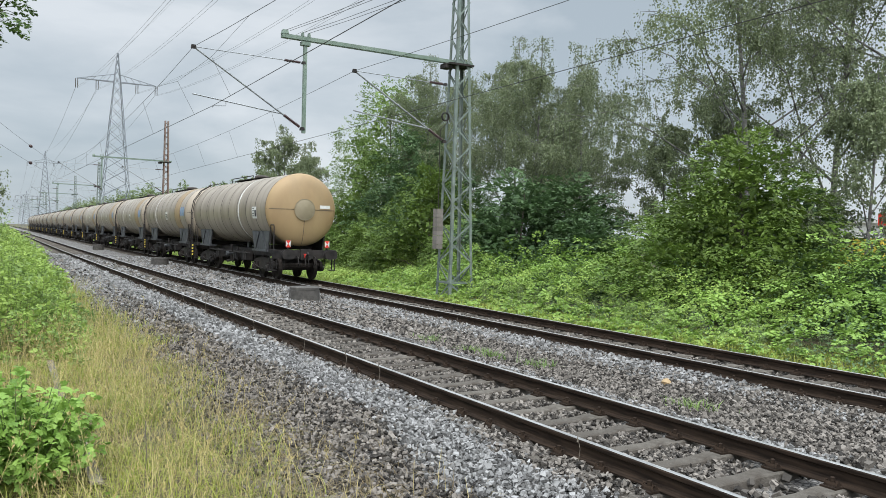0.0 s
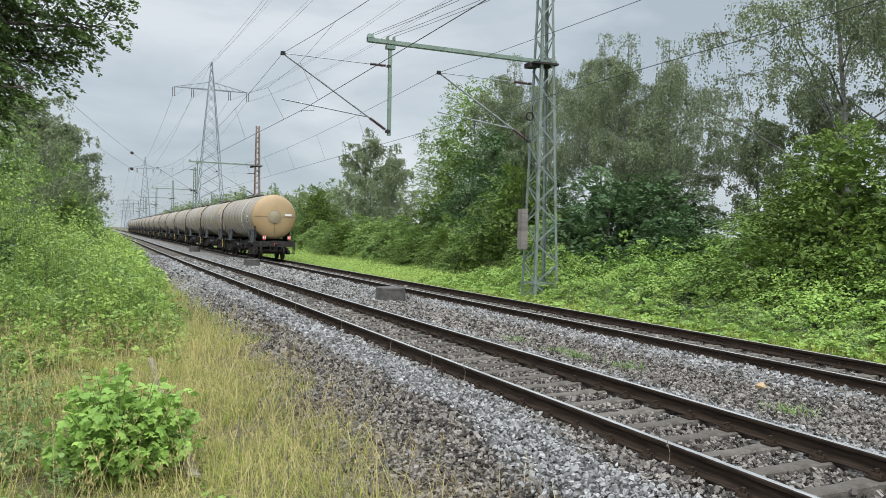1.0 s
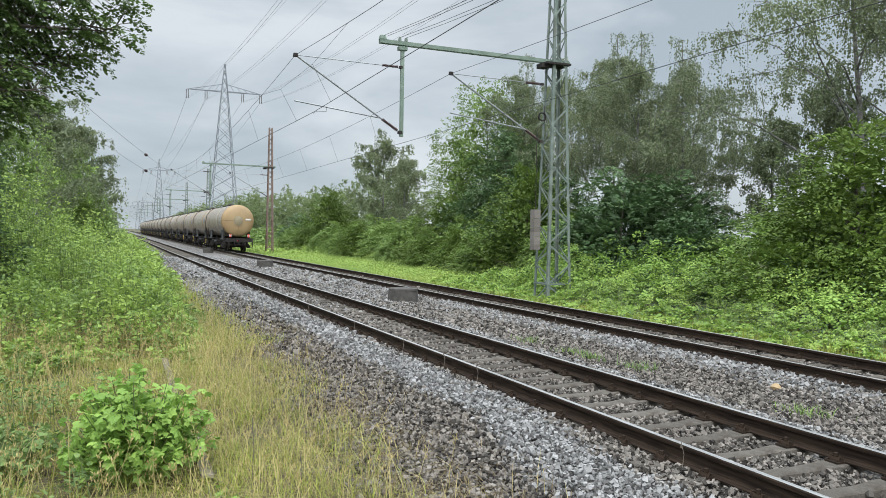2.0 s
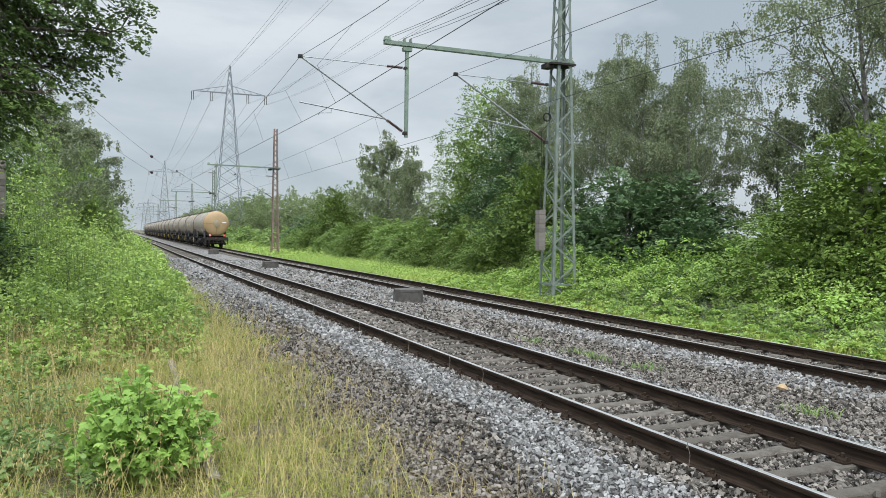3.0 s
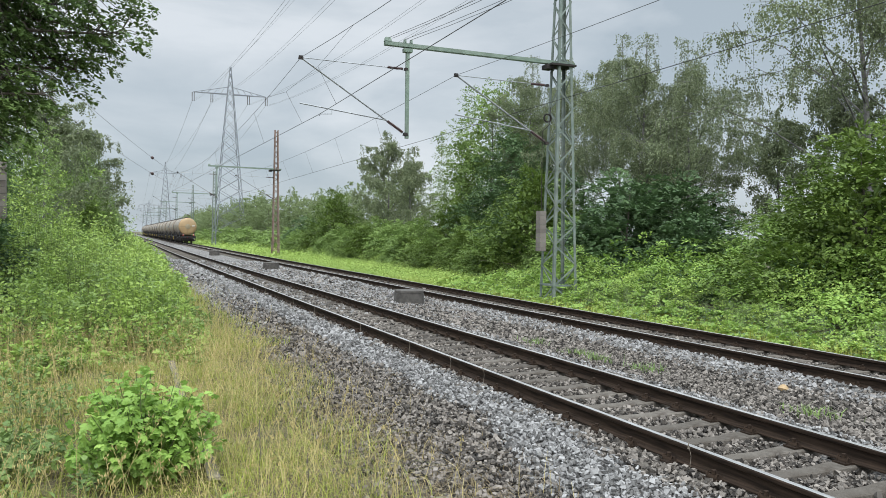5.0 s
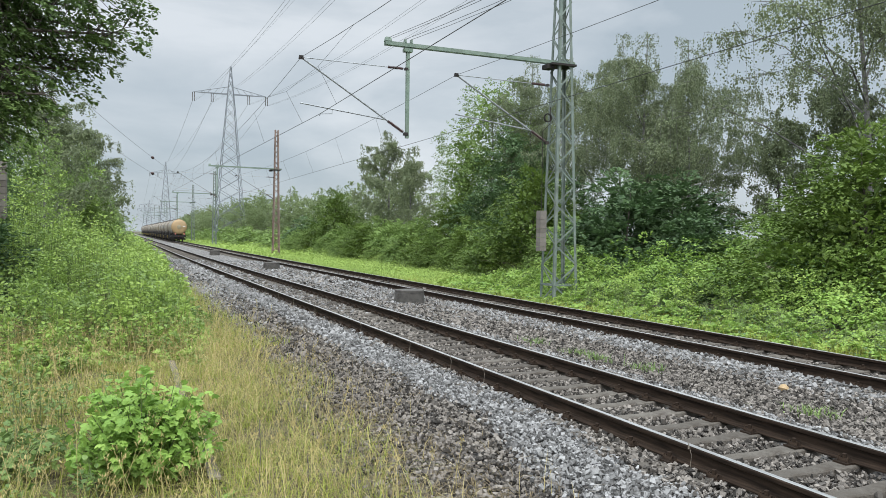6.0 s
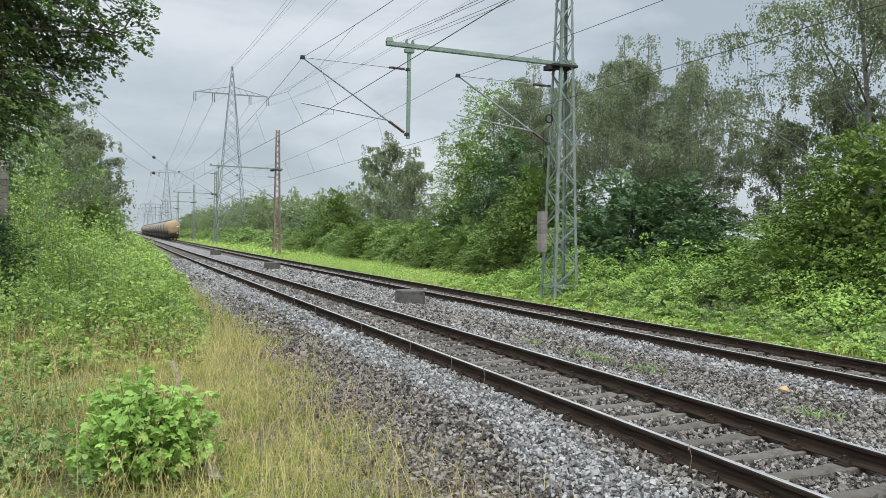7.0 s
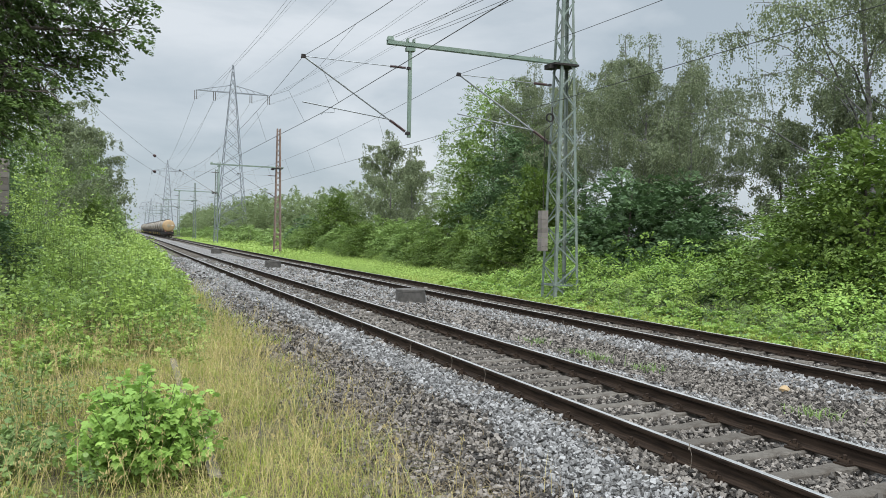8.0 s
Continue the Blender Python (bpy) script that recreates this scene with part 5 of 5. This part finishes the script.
def weeds(name, label, seed, spots, height_of, per, size, material, wide=0.62, stems=True):
    """Upright weeds: a stem each, with leaves along it."""
    rng = np.random.default_rng(seed)
    xy = np.array(spots)
    h = np.array([height_of(x, y) for x, y in spots]) * rng.uniform(0.7, 1.2, len(xy))
    keep = h > 0.12
    xy, h = xy[keep], h[keep]
    z = ground_at(xy)
    k = np.repeat(np.arange(len(xy)), per)
    u = rng.uniform(0.15, 1.0, len(k)) ** 0.75
    lean = rng.normal(size=(len(xy), 2)) * 0.12
    c = np.stack([xy[k, 0] + lean[k, 0] * h[k] * u, xy[k, 1] + lean[k, 1] * h[k] * u, z[k] + h[k] * u], 1)
    az = rng.uniform(0, math.tau, len(k))
    o = np.stack([np.cos(az), np.sin(az), np.full(len(k), 0.15)], 1)
    c += o * rng.uniform(0.0, 0.12, len(k))[:, None]
    a = o + rng.normal(size=o.shape) * 0.35
    a[:, 2] += 0.5 * u - 0.25
    v, f = broad_leaves(rng, c, a, size, 1.0, wide)
    ob = tagged(new(name, quads(name, v, material, f)), label, "weeds", kind="stuff")
    if stems:
        b = np.stack([xy[:, 0], xy[:, 1], z], 1)
        d = np.stack([lean[:, 0], lean[:, 1], np.ones(len(xy))], 1) * h[:, None]
        w = np.array([0.006, 0.0, 0.0])
        v = np.stack([b - w, b + w, b + d * 0.97 + w * 0.4, b + d * 0.97 - w * 0.4], 1)
        tagged(put("weed_stems", quads("weed_stems", v, M_STEM), None, ob), kind="stuff")
    return ob


def scatter(seed, n, x0, x1, y0, y1, follow=True):
    r = np.random.default_rng(seed)
    y = r.uniform(y0, y1, n)
    return [(float(a + (bend(b) if follow else 0)), float(b)) for a, b in zip(r.uniform(x0, x1, n), y)]


weeds("weed_thicket", "bright green leafy weeds on the verge", 1, scatter(1, 1200, -5, 2.7, 10, 30), left_height, 46, 0.09, M_HERB, 0.7)
weeds("weed_thicket", "darker nettle-like weeds in the verge", 2, scatter(2, 760, -5, 2.4, 8, 30), left_height, 38, 0.09, M_GREEN, 0.7)
weeds("weed_thicket", "bright green weeds running along the track", 3, scatter(3, 2600, -5, 4.0, 30, 110), left_height, 22, 0.15, M_HERB, 0.75, False)


weeds("low_weeds", "low olive green bramble and weeds in dry grass", 17, scatter(17, 210, -3.6, 0.2, 6.6, 14),
      lambda x, y: max(0.0, 0.34 + 0.8 * noise.noise(Vector((x * 1.1, y * 0.9, 6.1)))), 20, 0.06, M_SHADY, 0.75)


def right_height(x, y):
    """Height of the bramble and weeds across the tracks."""
    x = x - bend(y)
    h = 0.22 + 0.95 * smoothstep(14.6, 17.5, x + 0.9 * noise.noise(Vector((y * 0.3, 0.4, 8)))) * max(0.15, 0.55 + 0.9 * (0.5 + noise.noise(Vector((x * 0.55, y * 0.5, 1.7)))) + 1.5 * noise.noise(Vector((x * 1.3, y * 1.1, 6.7))))
    h += 0.55 * smoothstep(17.6, 20.0, x)
    low = 0.36 + 0.22 * noise.noise(Vector((x * 0.9, y * 0.6, 1.7))) + 0.55 * smoothstep(18.2, 20.0, x)
    h += (max(0.15, low) - h) * smoothstep(27, 36, y)
    return h * smoothstep(13.0, 14.1, x + 0.35 * noise.noise(Vector((y * 0.8, 9, 1))))


def thicket(name, label, seed, n, x0, x1, y0, y1, size, material, wide=0.85):
    """Leaves over the mounds, facing as the mounds do."""
    rng = np.random.default_rng(seed)
    xy = np.array(scatter(seed, n, x0, x1, y0, y1))
    h = np.array([right_height(x, y) for x, y in xy])
    hx = np.array([right_height(x + 0.12, y) for x, y in xy])
    hy = np.array([right_height(x, y + 0.12) for x, y in xy])
    keep = h > 0.05
    face = unit(np.column_stack([(h - hx) / 0.12, (h - hy) / 0.12, np.ones(len(h))]))[keep]
    xy, h = xy[keep], h[keep]
    u = 1 - 0.95 * rng.uniform(0, 1, len(h)) ** 1.5
    c = np.stack([xy[:, 0], xy[:, 1], ground_at(xy) + h * u], 1) + rng.normal(size=(len(h), 3)) * 0.04
    v = leaf_quads(rng, c, size, lift=-0.1, wide=wide, facing=face * 2.2)
    return tagged(new(name, quads(name, v, material)), label, "bramble", kind="stuff")


def mounds(name, label, seed, n, x0, x1, y0, y1, size, each, material, wide=0.75):
    """Arching leafy shoots over the bank, growing outward from its mounds, with gaps between."""
    rng = np.random.default_rng(seed)
    xy = np.array(scatter(seed, n, x0, x1, y0, y1))
    h = np.array([right_height(x, y) for x, y in xy])
    keep = h > 0.08
    xy, h = xy[keep], h[keep]
    slope = np.array([(right_height(x - 0.2, y) - right_height(x + 0.2, y), right_height(x, y - 0.2) - right_height(x, y + 0.2)) for x, y in xy]) / 0.4
    slope = slope / np.maximum(1, np.linalg.norm(slope, axis=1, keepdims=True) / 1.2)
    top = np.column_stack([xy, ground_at(xy) + h * (1.04 - 0.45 * rng.uniform(0, 1, len(h)) ** 2)])
    d = np.column_stack([slope + rng.normal(size=slope.shape) * 0.7, rng.uniform(-0.1, 0.55, len(h))])
    up = np.column_stack([slope * 0.6, np.ones(len(h))])
    v = sprays(rng, top, d, up, np.clip(h * 0.55, 0.14, 0.6) * rng.uniform(0.7, 1.3, len(h)), each, size, droop=0.45, wide=wide, ragged=0.28)
    return tagged(new(name, quads(name, v, material)), label, "bramble", kind="stuff")


# shade inside the bank is put into the darker leaf colour of this layer
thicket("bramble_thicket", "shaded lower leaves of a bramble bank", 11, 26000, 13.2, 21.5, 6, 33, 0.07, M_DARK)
mounds("bramble_thicket", "low bright green bramble bank beyond the far track", 16, 3600, 13.4, 22.5, 6, 34, 0.105, 24, M_BRAMBLE)
mounds("bramble_thicket", "fresh lime green weeds beyond the far track", 12, 2100, 13.2, 17.2, 12, 34, 0.08, 22, M_HERB, 0.6)
thicket("verge_weeds", "lime green weeds beside the far track", 13, 30000, 13.1, 20.5, 33, 75, 0.10, M_HERB, 0.6)
thicket("verge_weeds", "lime green weeds along the distant verge", 14, 26000, 13.1, 20.5, 75, 230, 0.24, M_HERB, 0.7)
weeds("mugwort_stems", "upright grey-green weeds at the ballast edge", 15, scatter(15, 260, 13.5, 16.6, 7, 24), lambda x, y: 0.8 * smoothstep(13.3, 14.4, x), 34, 0.045, M_HAZE_MUGWORT, 0.4)


# ---- grass ----
def grass(name, label, seed, n, x0, x1, y0, y1, height, width, lean, material, density):
    rng = np.random.default_rng(seed + 1000)
    xy = np.array([p for p in scatter(seed, n, x0, x1, y0, y1) if rng.random() < density(*p)])
    base = np.column_stack([xy, ground_at(xy) - 0.01])
    v, f = blades(rng, base, height, width, lean)
    return tagged(new(name, quads(name, v, material, f)), label, "grass", kind="stuff")


grass("verge_grass", "fresh lime green grass along the hedge", 31, 26000, 13.2, 19.5, 26, 62, 0.36, 0.012, 1.0, M_HERB, lambda x, y: smoothstep(26, 34, y) * (0.45 + 0.9 * noise.noise(Vector((x * 0.7, y * 0.35, 5)))))
grass("verge_grass", "fresh lime green grass along the distant hedge", 32, 9000, 13.2, 19.5, 62, 130, 0.42, 0.035, 0.9, M_HERB, lambda x, y: 0.9)


def verge(x, y):
    """Share of grass on the camera's side: thins out towards the ballast."""
    edge = 2.3 + 0.02 * (y - 6) + 0.55 * noise.noise(Vector((y * 0.7, x * 0.7, 4.4)))
    clump = 0.55 + 0.75 * noise.noise(Vector((x * 1.6, y * 1.6, 9.1)))
    return smoothstep(edge + 0.7, edge - 0.8, x) * max(0.15, clump) * (1 - 0.8 * smoothstep(17, 21, y))


grass("dry_grass", "tall straw-coloured dry grass on the verge", 21, 27000, -3.5, 4.2, 5.0, 21, 0.40, 0.0024, 1.9, M_STRAW, lambda x, y: verge(x, y) * (0.4 + 0.6 * smoothstep(-0.6, 1.1, x)))
grass("green_grass", "green grass mixed into the verge", 22, 82000, -3.5, 4.0, 5.0, 21, 0.24, 0.0034, 2.0, M_GRASS, verge)
grass("dead_thatch", "flattened brown dead grass on the soil", 24, 70000, -3.5, 3.9, 5.0, 19, 0.13, 0.0034, 3.2, M_THATCH, lambda x, y: smoothstep(4.0, 2.3, x - 0.04 * (y - 6)) * max(0.2, 0.6 + noise.noise(Vector((x * 1.3, y * 1.3, 2.2)))))
grass("dry_grass", "dry grass standing between green weeds", 25, 8000, -4.5, 2.5, 14, 32, 0.6, 0.004, 1.1, M_STRAW, lambda x, y: 0.8 * max(0.1, 0.4 + noise.noise(Vector((x * 0.9, y * 0.6, 1.3)))))
grass("edge_grass", "rough grass between weeds and ballast", 28, 16000, 0.8, 4.3, 16, 52, 0.28, 0.006, 1.6, M_GRASS, lambda x, y: smoothstep(3.3, 2.5, x + 0.6 * noise.noise(Vector((y * 0.6, 3, 1)))))
grass("thin_grass", "thin dry grass at the edge of the ballast", 26, 12000, 1.5, 4.8, 5.0, 34, 0.36, 0.0026, 1.4, M_STRAW, lambda x, y: 0.5 * smoothstep(3.7, 2.6, x - 0.01 * (y - 6)) * max(0, 0.3 + noise.noise(Vector((x * 2, y * 2, 3)))))


grass("verge_grass", "mixed dry and green grass underfoot", 29, 9000, -4.5, 3.0, -5, 5.2, 0.3, 0.006, 1.4, M_GRASS, lambda x, y: smoothstep(2.9, 2.0, x))
grass("dry_grass", "dry grass underfoot beside the ballast", 30, 6000, -4.5, 3.0, -5, 5.2, 0.4, 0.004, 1.4, M_STRAW, lambda x, y: smoothstep(2.9, 2.0, x))


def seed_heads(seed, n):
    """Tall flowering grass stalks with a loose seed head each."""
    rng = np.random.default_rng(seed + 1000)
    xy = np.array([p for p in scatter(seed, n, -3.2, 3.6, 5.2, 20) if rng.random() < verge(*p)])
    base = np.column_stack([xy, ground_at(xy)])
    m = len(base)
    d = rng.normal(size=(m, 3)) * (0.34, 0.34, 0)
    h = rng.uniform(0.35, 0.85, m)[:, None]
    tip = base + d * h + np.array([0, 0, 1.0]) * h
    w = np.array([0.0022, 0.0, 0.0])
    stalk = np.stack([base - w, base + w, tip + w * 0.6, tip - w * 0.6], 1)
    k = np.repeat(np.arange(m), 9)
    u = rng.uniform(0, 0.2, len(k))[:, None]
    c = tip[k] - (tip - base)[k] * u + rng.normal(size=(len(k), 3)) * 0.012
    husk = leaf_quads(rng, c, 0.035, lift=0.8, spread=0.4, wide=0.3)
    return tagged(new("flowering_grass", quads("flowering_grass", np.concatenate([stalk, husk]), M_STRAW)), "pale flowering grass stalks above the verge", "grass", kind="stuff")


seed_heads(27, 2600)
grass("verge_grass", "rough green grass beyond the far track", 23, 26000, 13.0, 16.5, 6, 40, 0.3, 0.006, 0.8, M_GRASS, lambda x, y: 0.7 * smoothstep(12.9, 13.8, x + 0.4 * noise.noise(Vector((y, 1, 1)))))


# ---- young tree in the verge ----
def sapling(x, y, height, width, stems, per, size, material, label, seed):
    rng = np.random.default_rng(seed)
    t = empty("sapling", pose(x, y, ground_z(x, y) - 0.02), label, "sapling", "saplings in the verge")
    wood, c, a = Shape(), [], []
    for k in range(stems):
        az = k * 2.399
        r = width / 2 * math.sqrt((k + 0.5) / stems)
        tip = Vector((math.cos(az) * r, math.sin(az) * r, height * rng.uniform(0.45, 1.1) * (1 - 0.35 * (r / width * 2) ** 2)))
        path = [Vector((0.04 * math.cos(az), 0.04 * math.sin(az), 0)), Vector((tip.x * 0.55, tip.y * 0.55, tip.z * 0.5)), tip]
        wood.tube(path, [0.009, 0.007, 0.003], 5)
        for i in range(per):
            u = 0.3 + 0.72 * i / per
            p = path[0].lerp(path[1], u * 2) if u < 0.5 else path[1].lerp(path[2], min(1, u * 2 - 1))
            b = rng.uniform(0, math.tau)
            o = Vector((math.cos(b), math.sin(b), rng.uniform(-0.9, 0.35)))
            c.append(tuple(p + o * 0.06))
            a.append(tuple(o))
    v, f = lobed_leaves(rng, np.array(c), np.array(a), size * 1.15, 0.8)
    tagged(put("stem", wood, M_STEM, t), kind="stuff")
    put("foliage", quads("foliage", v, material, f), None, t)
    return t


sapling(0.30, 8.25, 1.08, 1.40, 70, 44, 0.078, M_SAPLING, "young sapling with broad lime green leaves in dry grass", 31)
sapling(-1.05, 8.9, 0.62, 1.9, 34, 24, 0.066, M_SHADY, "low dark green bramble shoots in dry grass", 32)
sapling(-0.75, 7.1, 0.42, 0.7, 16, 16, 0.07, M_SHADY, "small grey-green weed clump in dry grass", 33)
sapling(0.9, 7.0, 0.3, 0.5, 8, 8, 0.08, M_BRAMBLE, "small grey-green weed clump beside a plank", 34)

# ---- small things ----
pl = put("plank", Shape().beam((0.98, 14.9, -0.40), (0.92, 11.6, -0.42), 0.10, 0.025), M_WOOD)
tagged(put("plank", Shape().beam((0.93, 9.4, -0.43), (0.9, 7.7, -0.41), 0.11, 0.025), M_WOOD), "weathered grey plank half covered by dry grass", "plank")
tagged(pl, "weathered grey plank lying in the dry grass", "plank")
rs = random.Random(8)
for k in range(9):
    x, y = 0.35 + rs.uniform(-0.5, 0.4), 7.05 + rs.uniform(-0.4, 0.4)
    z = ground_z(x, y)
    t = rs.uniform(0, 6.3)
    tagged(put("dead_twig", Shape().tube([(x, y, z + 0.05), (x + 0.2 * math.cos(t), y + 0.2 * math.sin(t), z + 0.08), (x + 0.45 * math.cos(t + 0.2), y + 0.45 * math.sin(t + 0.2), z + 0.04)], [0.012, 0.009, 0.004], 5), M_WOOD),
           "dry grey twig lying on the verge", "twig", "dead twigs")
for x, y, h in ((1.22, 7.25, 0.72), (1.6, 7.0, 0.45), (4.7, 9.96, 0.3), (4.72, 12.99, 0.34), (4.7, 11.13, 0.3), (4.7, 5.7, 0.28), (4.7, 15.87, 0.3), (4.6, 19.5, 0.35), (4.6, 22, 0.3), (4.6, 24.2, 0.34), (4.6, 26.3, 0.3), (4.6, 31, 0.34), (4.6, 36, 0.34), (4.6, 42, 0.34), (9.7, 19, 0.25), (9.75, 21, 0.25), (9.7, 16.3, 0.28)):
    z = ground_z(x, y)
    tagged(put("dry_stalk", Shape().tube([(x, y, z), (x + 0.02, y, z + h * 0.6), (x + 0.01, y + 0.03, z + h)], [0.004, 0.003, 0.002], 4).tube([(x + 0.01, y + 0.03, z + h * 0.8), (x + 0.015, y + 0.03, z + h)], [0.007, 0.003], 5), M_WOOD if x > 2 else M_BARK),
           "dry upright weed stalk beside the track", "weed", "dry stalks")
for x, y in ((7.81, 14.24), (7.85, 12.7), (7.78, 11.86), (8.02, 10.9), (7.94, 7.4)):
    rng = np.random.default_rng(int(x * 100 + y))
    b = np.column_stack([x + rng.normal(size=90) * 0.13, y + rng.normal(size=90) * 0.18, np.full(90, ground_z(x, y))])
    v, f = blades(rng, b, 0.15, 0.008, 1.4)
    tagged(new("weed_tuft", quads("weed_tuft", v, M_SHADY, f)), "small green weed tuft growing in the ballast", "weed", kind="stuff")


# ---- ballast stones ----
def stones(name, label, seed, n, x0, x1, y0, y1, size, material, share, lift=0.0):
    rng = np.random.default_rng(seed + 1000)
    xy = np.array([p for p in scatter(seed, n, x0, x1, y0, y1) if rng.random() < share(*p)])
    m = len(xy)
    cube = np.array([(a, b, c) for c in (-1, 1) for b in (-1, 1) for a in (-1, 1)], dtype=float)
    v = cube[None] * rng.uniform(0.28, 1.12, (m, 1, 3)) + rng.normal(size=(m, 8, 3)) * 0.24
    q = rng.normal(size=(m, 4))
    q /= np.linalg.norm(q, axis=1)[:, None]
    w, x, y, z = q.T
    R = np.stack([1 - 2 * (y * y + z * z), 2 * (x * y - z * w), 2 * (x * z + y * w), 2 * (x * y + z * w), 1 - 2 * (x * x + z * z), 2 * (y * z - x * w),
                  2 * (x * z - y * w), 2 * (y * z + x * w), 1 - 2 * (x * x + y * y)], 1).reshape(m, 3, 3)
    v = np.einsum("mij,mkj->mki", R, v) * (size * rng.uniform(0.6, 1.3, m))[:, None, None]
    v += np.column_stack([xy, ground_at(xy) + lift + rng.uniform(-0.02, 0.04, m)])[:, None]
    f = (np.arange(m) * 8)[:, None, None] + np.array([[0, 2, 3, 1], [4, 5, 7, 6], [0, 1, 5, 4], [2, 6, 7, 3], [0, 4, 6, 2], [1, 3, 7, 5]])[None]
    return tagged(new(name, quads(name, v, material, f)), label, "ballast stones", kind="stuff")


def off_track(x, y):
    """No stones on sleepers' tops or against the rails."""
    x -= bend(y)
    for cx, ph in ((NEAR_X, 0.0), (FAR_X, 0.25)):
        if abs(x - cx) < 0.86:
            k = (y - SLEEPER_0 - ph) / SLEEPER_STEP
            if abs(k - round(k)) * SLEEPER_STEP < 0.115 or abs(abs(x - cx) - GAUGE / 2) < 0.1:
                return False
    return True


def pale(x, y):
    """Fresh pale stone lies in strips beside the near track's sleepers and beside the far track; past 15 m added pale
    stone paints in top light.
    """
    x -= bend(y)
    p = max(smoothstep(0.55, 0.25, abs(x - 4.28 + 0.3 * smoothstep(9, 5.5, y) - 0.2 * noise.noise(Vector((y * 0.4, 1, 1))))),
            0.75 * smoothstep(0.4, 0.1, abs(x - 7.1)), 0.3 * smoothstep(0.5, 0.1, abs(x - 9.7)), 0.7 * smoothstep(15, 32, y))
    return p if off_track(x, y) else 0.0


def worn(x, y):
    return (1 - pale(x, y)) * smoothstep(1.9, 2.9, x - 0.02 * min(y - 6, 14)) if off_track(x, y) else 0.0


stones("ballast_stones", "angular grey-brown ballast stones", 51, 92000, 2.0, 13.2, 4.8, 14, 0.0195, M_STONE, worn)
stones("ballast_stones", "angular grey-brown ballast stones", 52, 52000, 2.6, 13.3, 14, 30, 0.031, M_STONE, worn)
stones("ballast_stones", "pale blue-grey ballast stones, fresh strips plus painted far top light", 53, 54000, 2.9, 10.2, 4.8, 14, 0.019, M_STONE_PALE, pale)
stones("ballast_stones", "pale blue-grey ballast stones, fresh strips plus painted far top light", 54, 28000, 2.9, 10.2, 14, 34, 0.033, M_STONE_PALE, pale)
stones("ballast_stones", "pale grey ballast stones beside the far track", 57, 9000, 8.7, 10.38, 8, 24, 0.027, M_STONE_PALE, lambda x, y: 0.8 * smoothstep(9.0, 10.0, x), 0.02)
# out here most pale stones put grazing top light into the ballast's colour
stones("ballast_stones", "pale blue-grey ballast stones, fresh strips plus painted far top light", 58, 14000, 2.9, 10.2, 34, 62, 0.052, M_STONE_PALE, pale)
stones("ballast_stones", "angular grey-brown ballast stones", 55, 17000, 3.0, 13.2, 30, 58, 0.055, M_STONE, worn)
stones("ballast_stones", "angular grey-brown ballast stones", 56, 12000, 2.8, 13.2, -4, 4.8, 0.036, M_STONE, worn)
st = Shape().turned([(0.001, -0.05), (0.06, -0.04), (0.085, 0.0), (0.06, 0.05), (0.02, 0.075), (0.001, 0.075)], 9)
tagged(put("pale_stone", st, M_HEAD, None, "", True, pose(9.08, 8.98, -0.31, 10, 20, 40)), "single pale yellow stone lying on the ballast", "stone")


# ---- glimpses behind the hedge ----
sk = empty("skip_container", pose(44.7, 29.0, -0.45), "bright yellow skip container behind the hedge", "container")
put("bin", Shape().box((0, 0, 1.75), (2.0, 3.6, 1.9), taper=1.06), M_YELLOW, sk)
put("skid", Shape().box((0, -0.9, 0.4), (1.8, 0.3, 0.8)).box((0, 0.9, 0.4), (1.8, 0.3, 0.8)), M_FRAME, sk)
bd = empty("notice_board", pose(44.7, 27.6, -0.66), "small red board on a post behind the hedge", "sign")
put("post", Shape().tube([(0, 0, 0), (0, 0, 4.3)], 0.04, 8), M_GALV, bd)
put("panel", Shape().box((-0.06, 0, 4.0), (0.04, 0.9, 0.7)), M_RED, bd)
wh = empty("warehouse", pose(92, 62, -0.7), "low pale grey warehouse far behind the trees", "building")
put("wall", Shape().box((0, 0, 2.4), (24, 40, 4.8)), M_WHITE, wh, "pale metal wall")
put("roof", Shape().box((0, 0, 4.95), (24.8, 40.8, 0.3)), M_WHITE, wh, "light flat roof edge")


# ---- what moves ----
def motions():
    """The train rolls away along the far track at a steady pace; every wagon follows the line's bend."""
    speed, start = 22.3, 30.0
    for i, w in enumerate(WAGONS):
        rows = []
        for t in (0.0, 1.0, 2.0, 3.0, 4.0, 5.0, 6.0, 7.0, 8.0):
            y = start + speed * t + i * WAGON_STEP
            a = Vector((FAR_X + bend(y + 2.7), y + 2.7))
            b = Vector((FAR_X + bend(y + 12.1), y + 12.1))
            turn = math.degrees(math.atan2(-(b.x - a.x), b.y - a.y))
            o = a - (b - a).normalized() * 2.7
            rows.append((t, pose(o.x, o.y, FAR_Z, 0, 0, turn)))
        walk(w, rows)


motions()
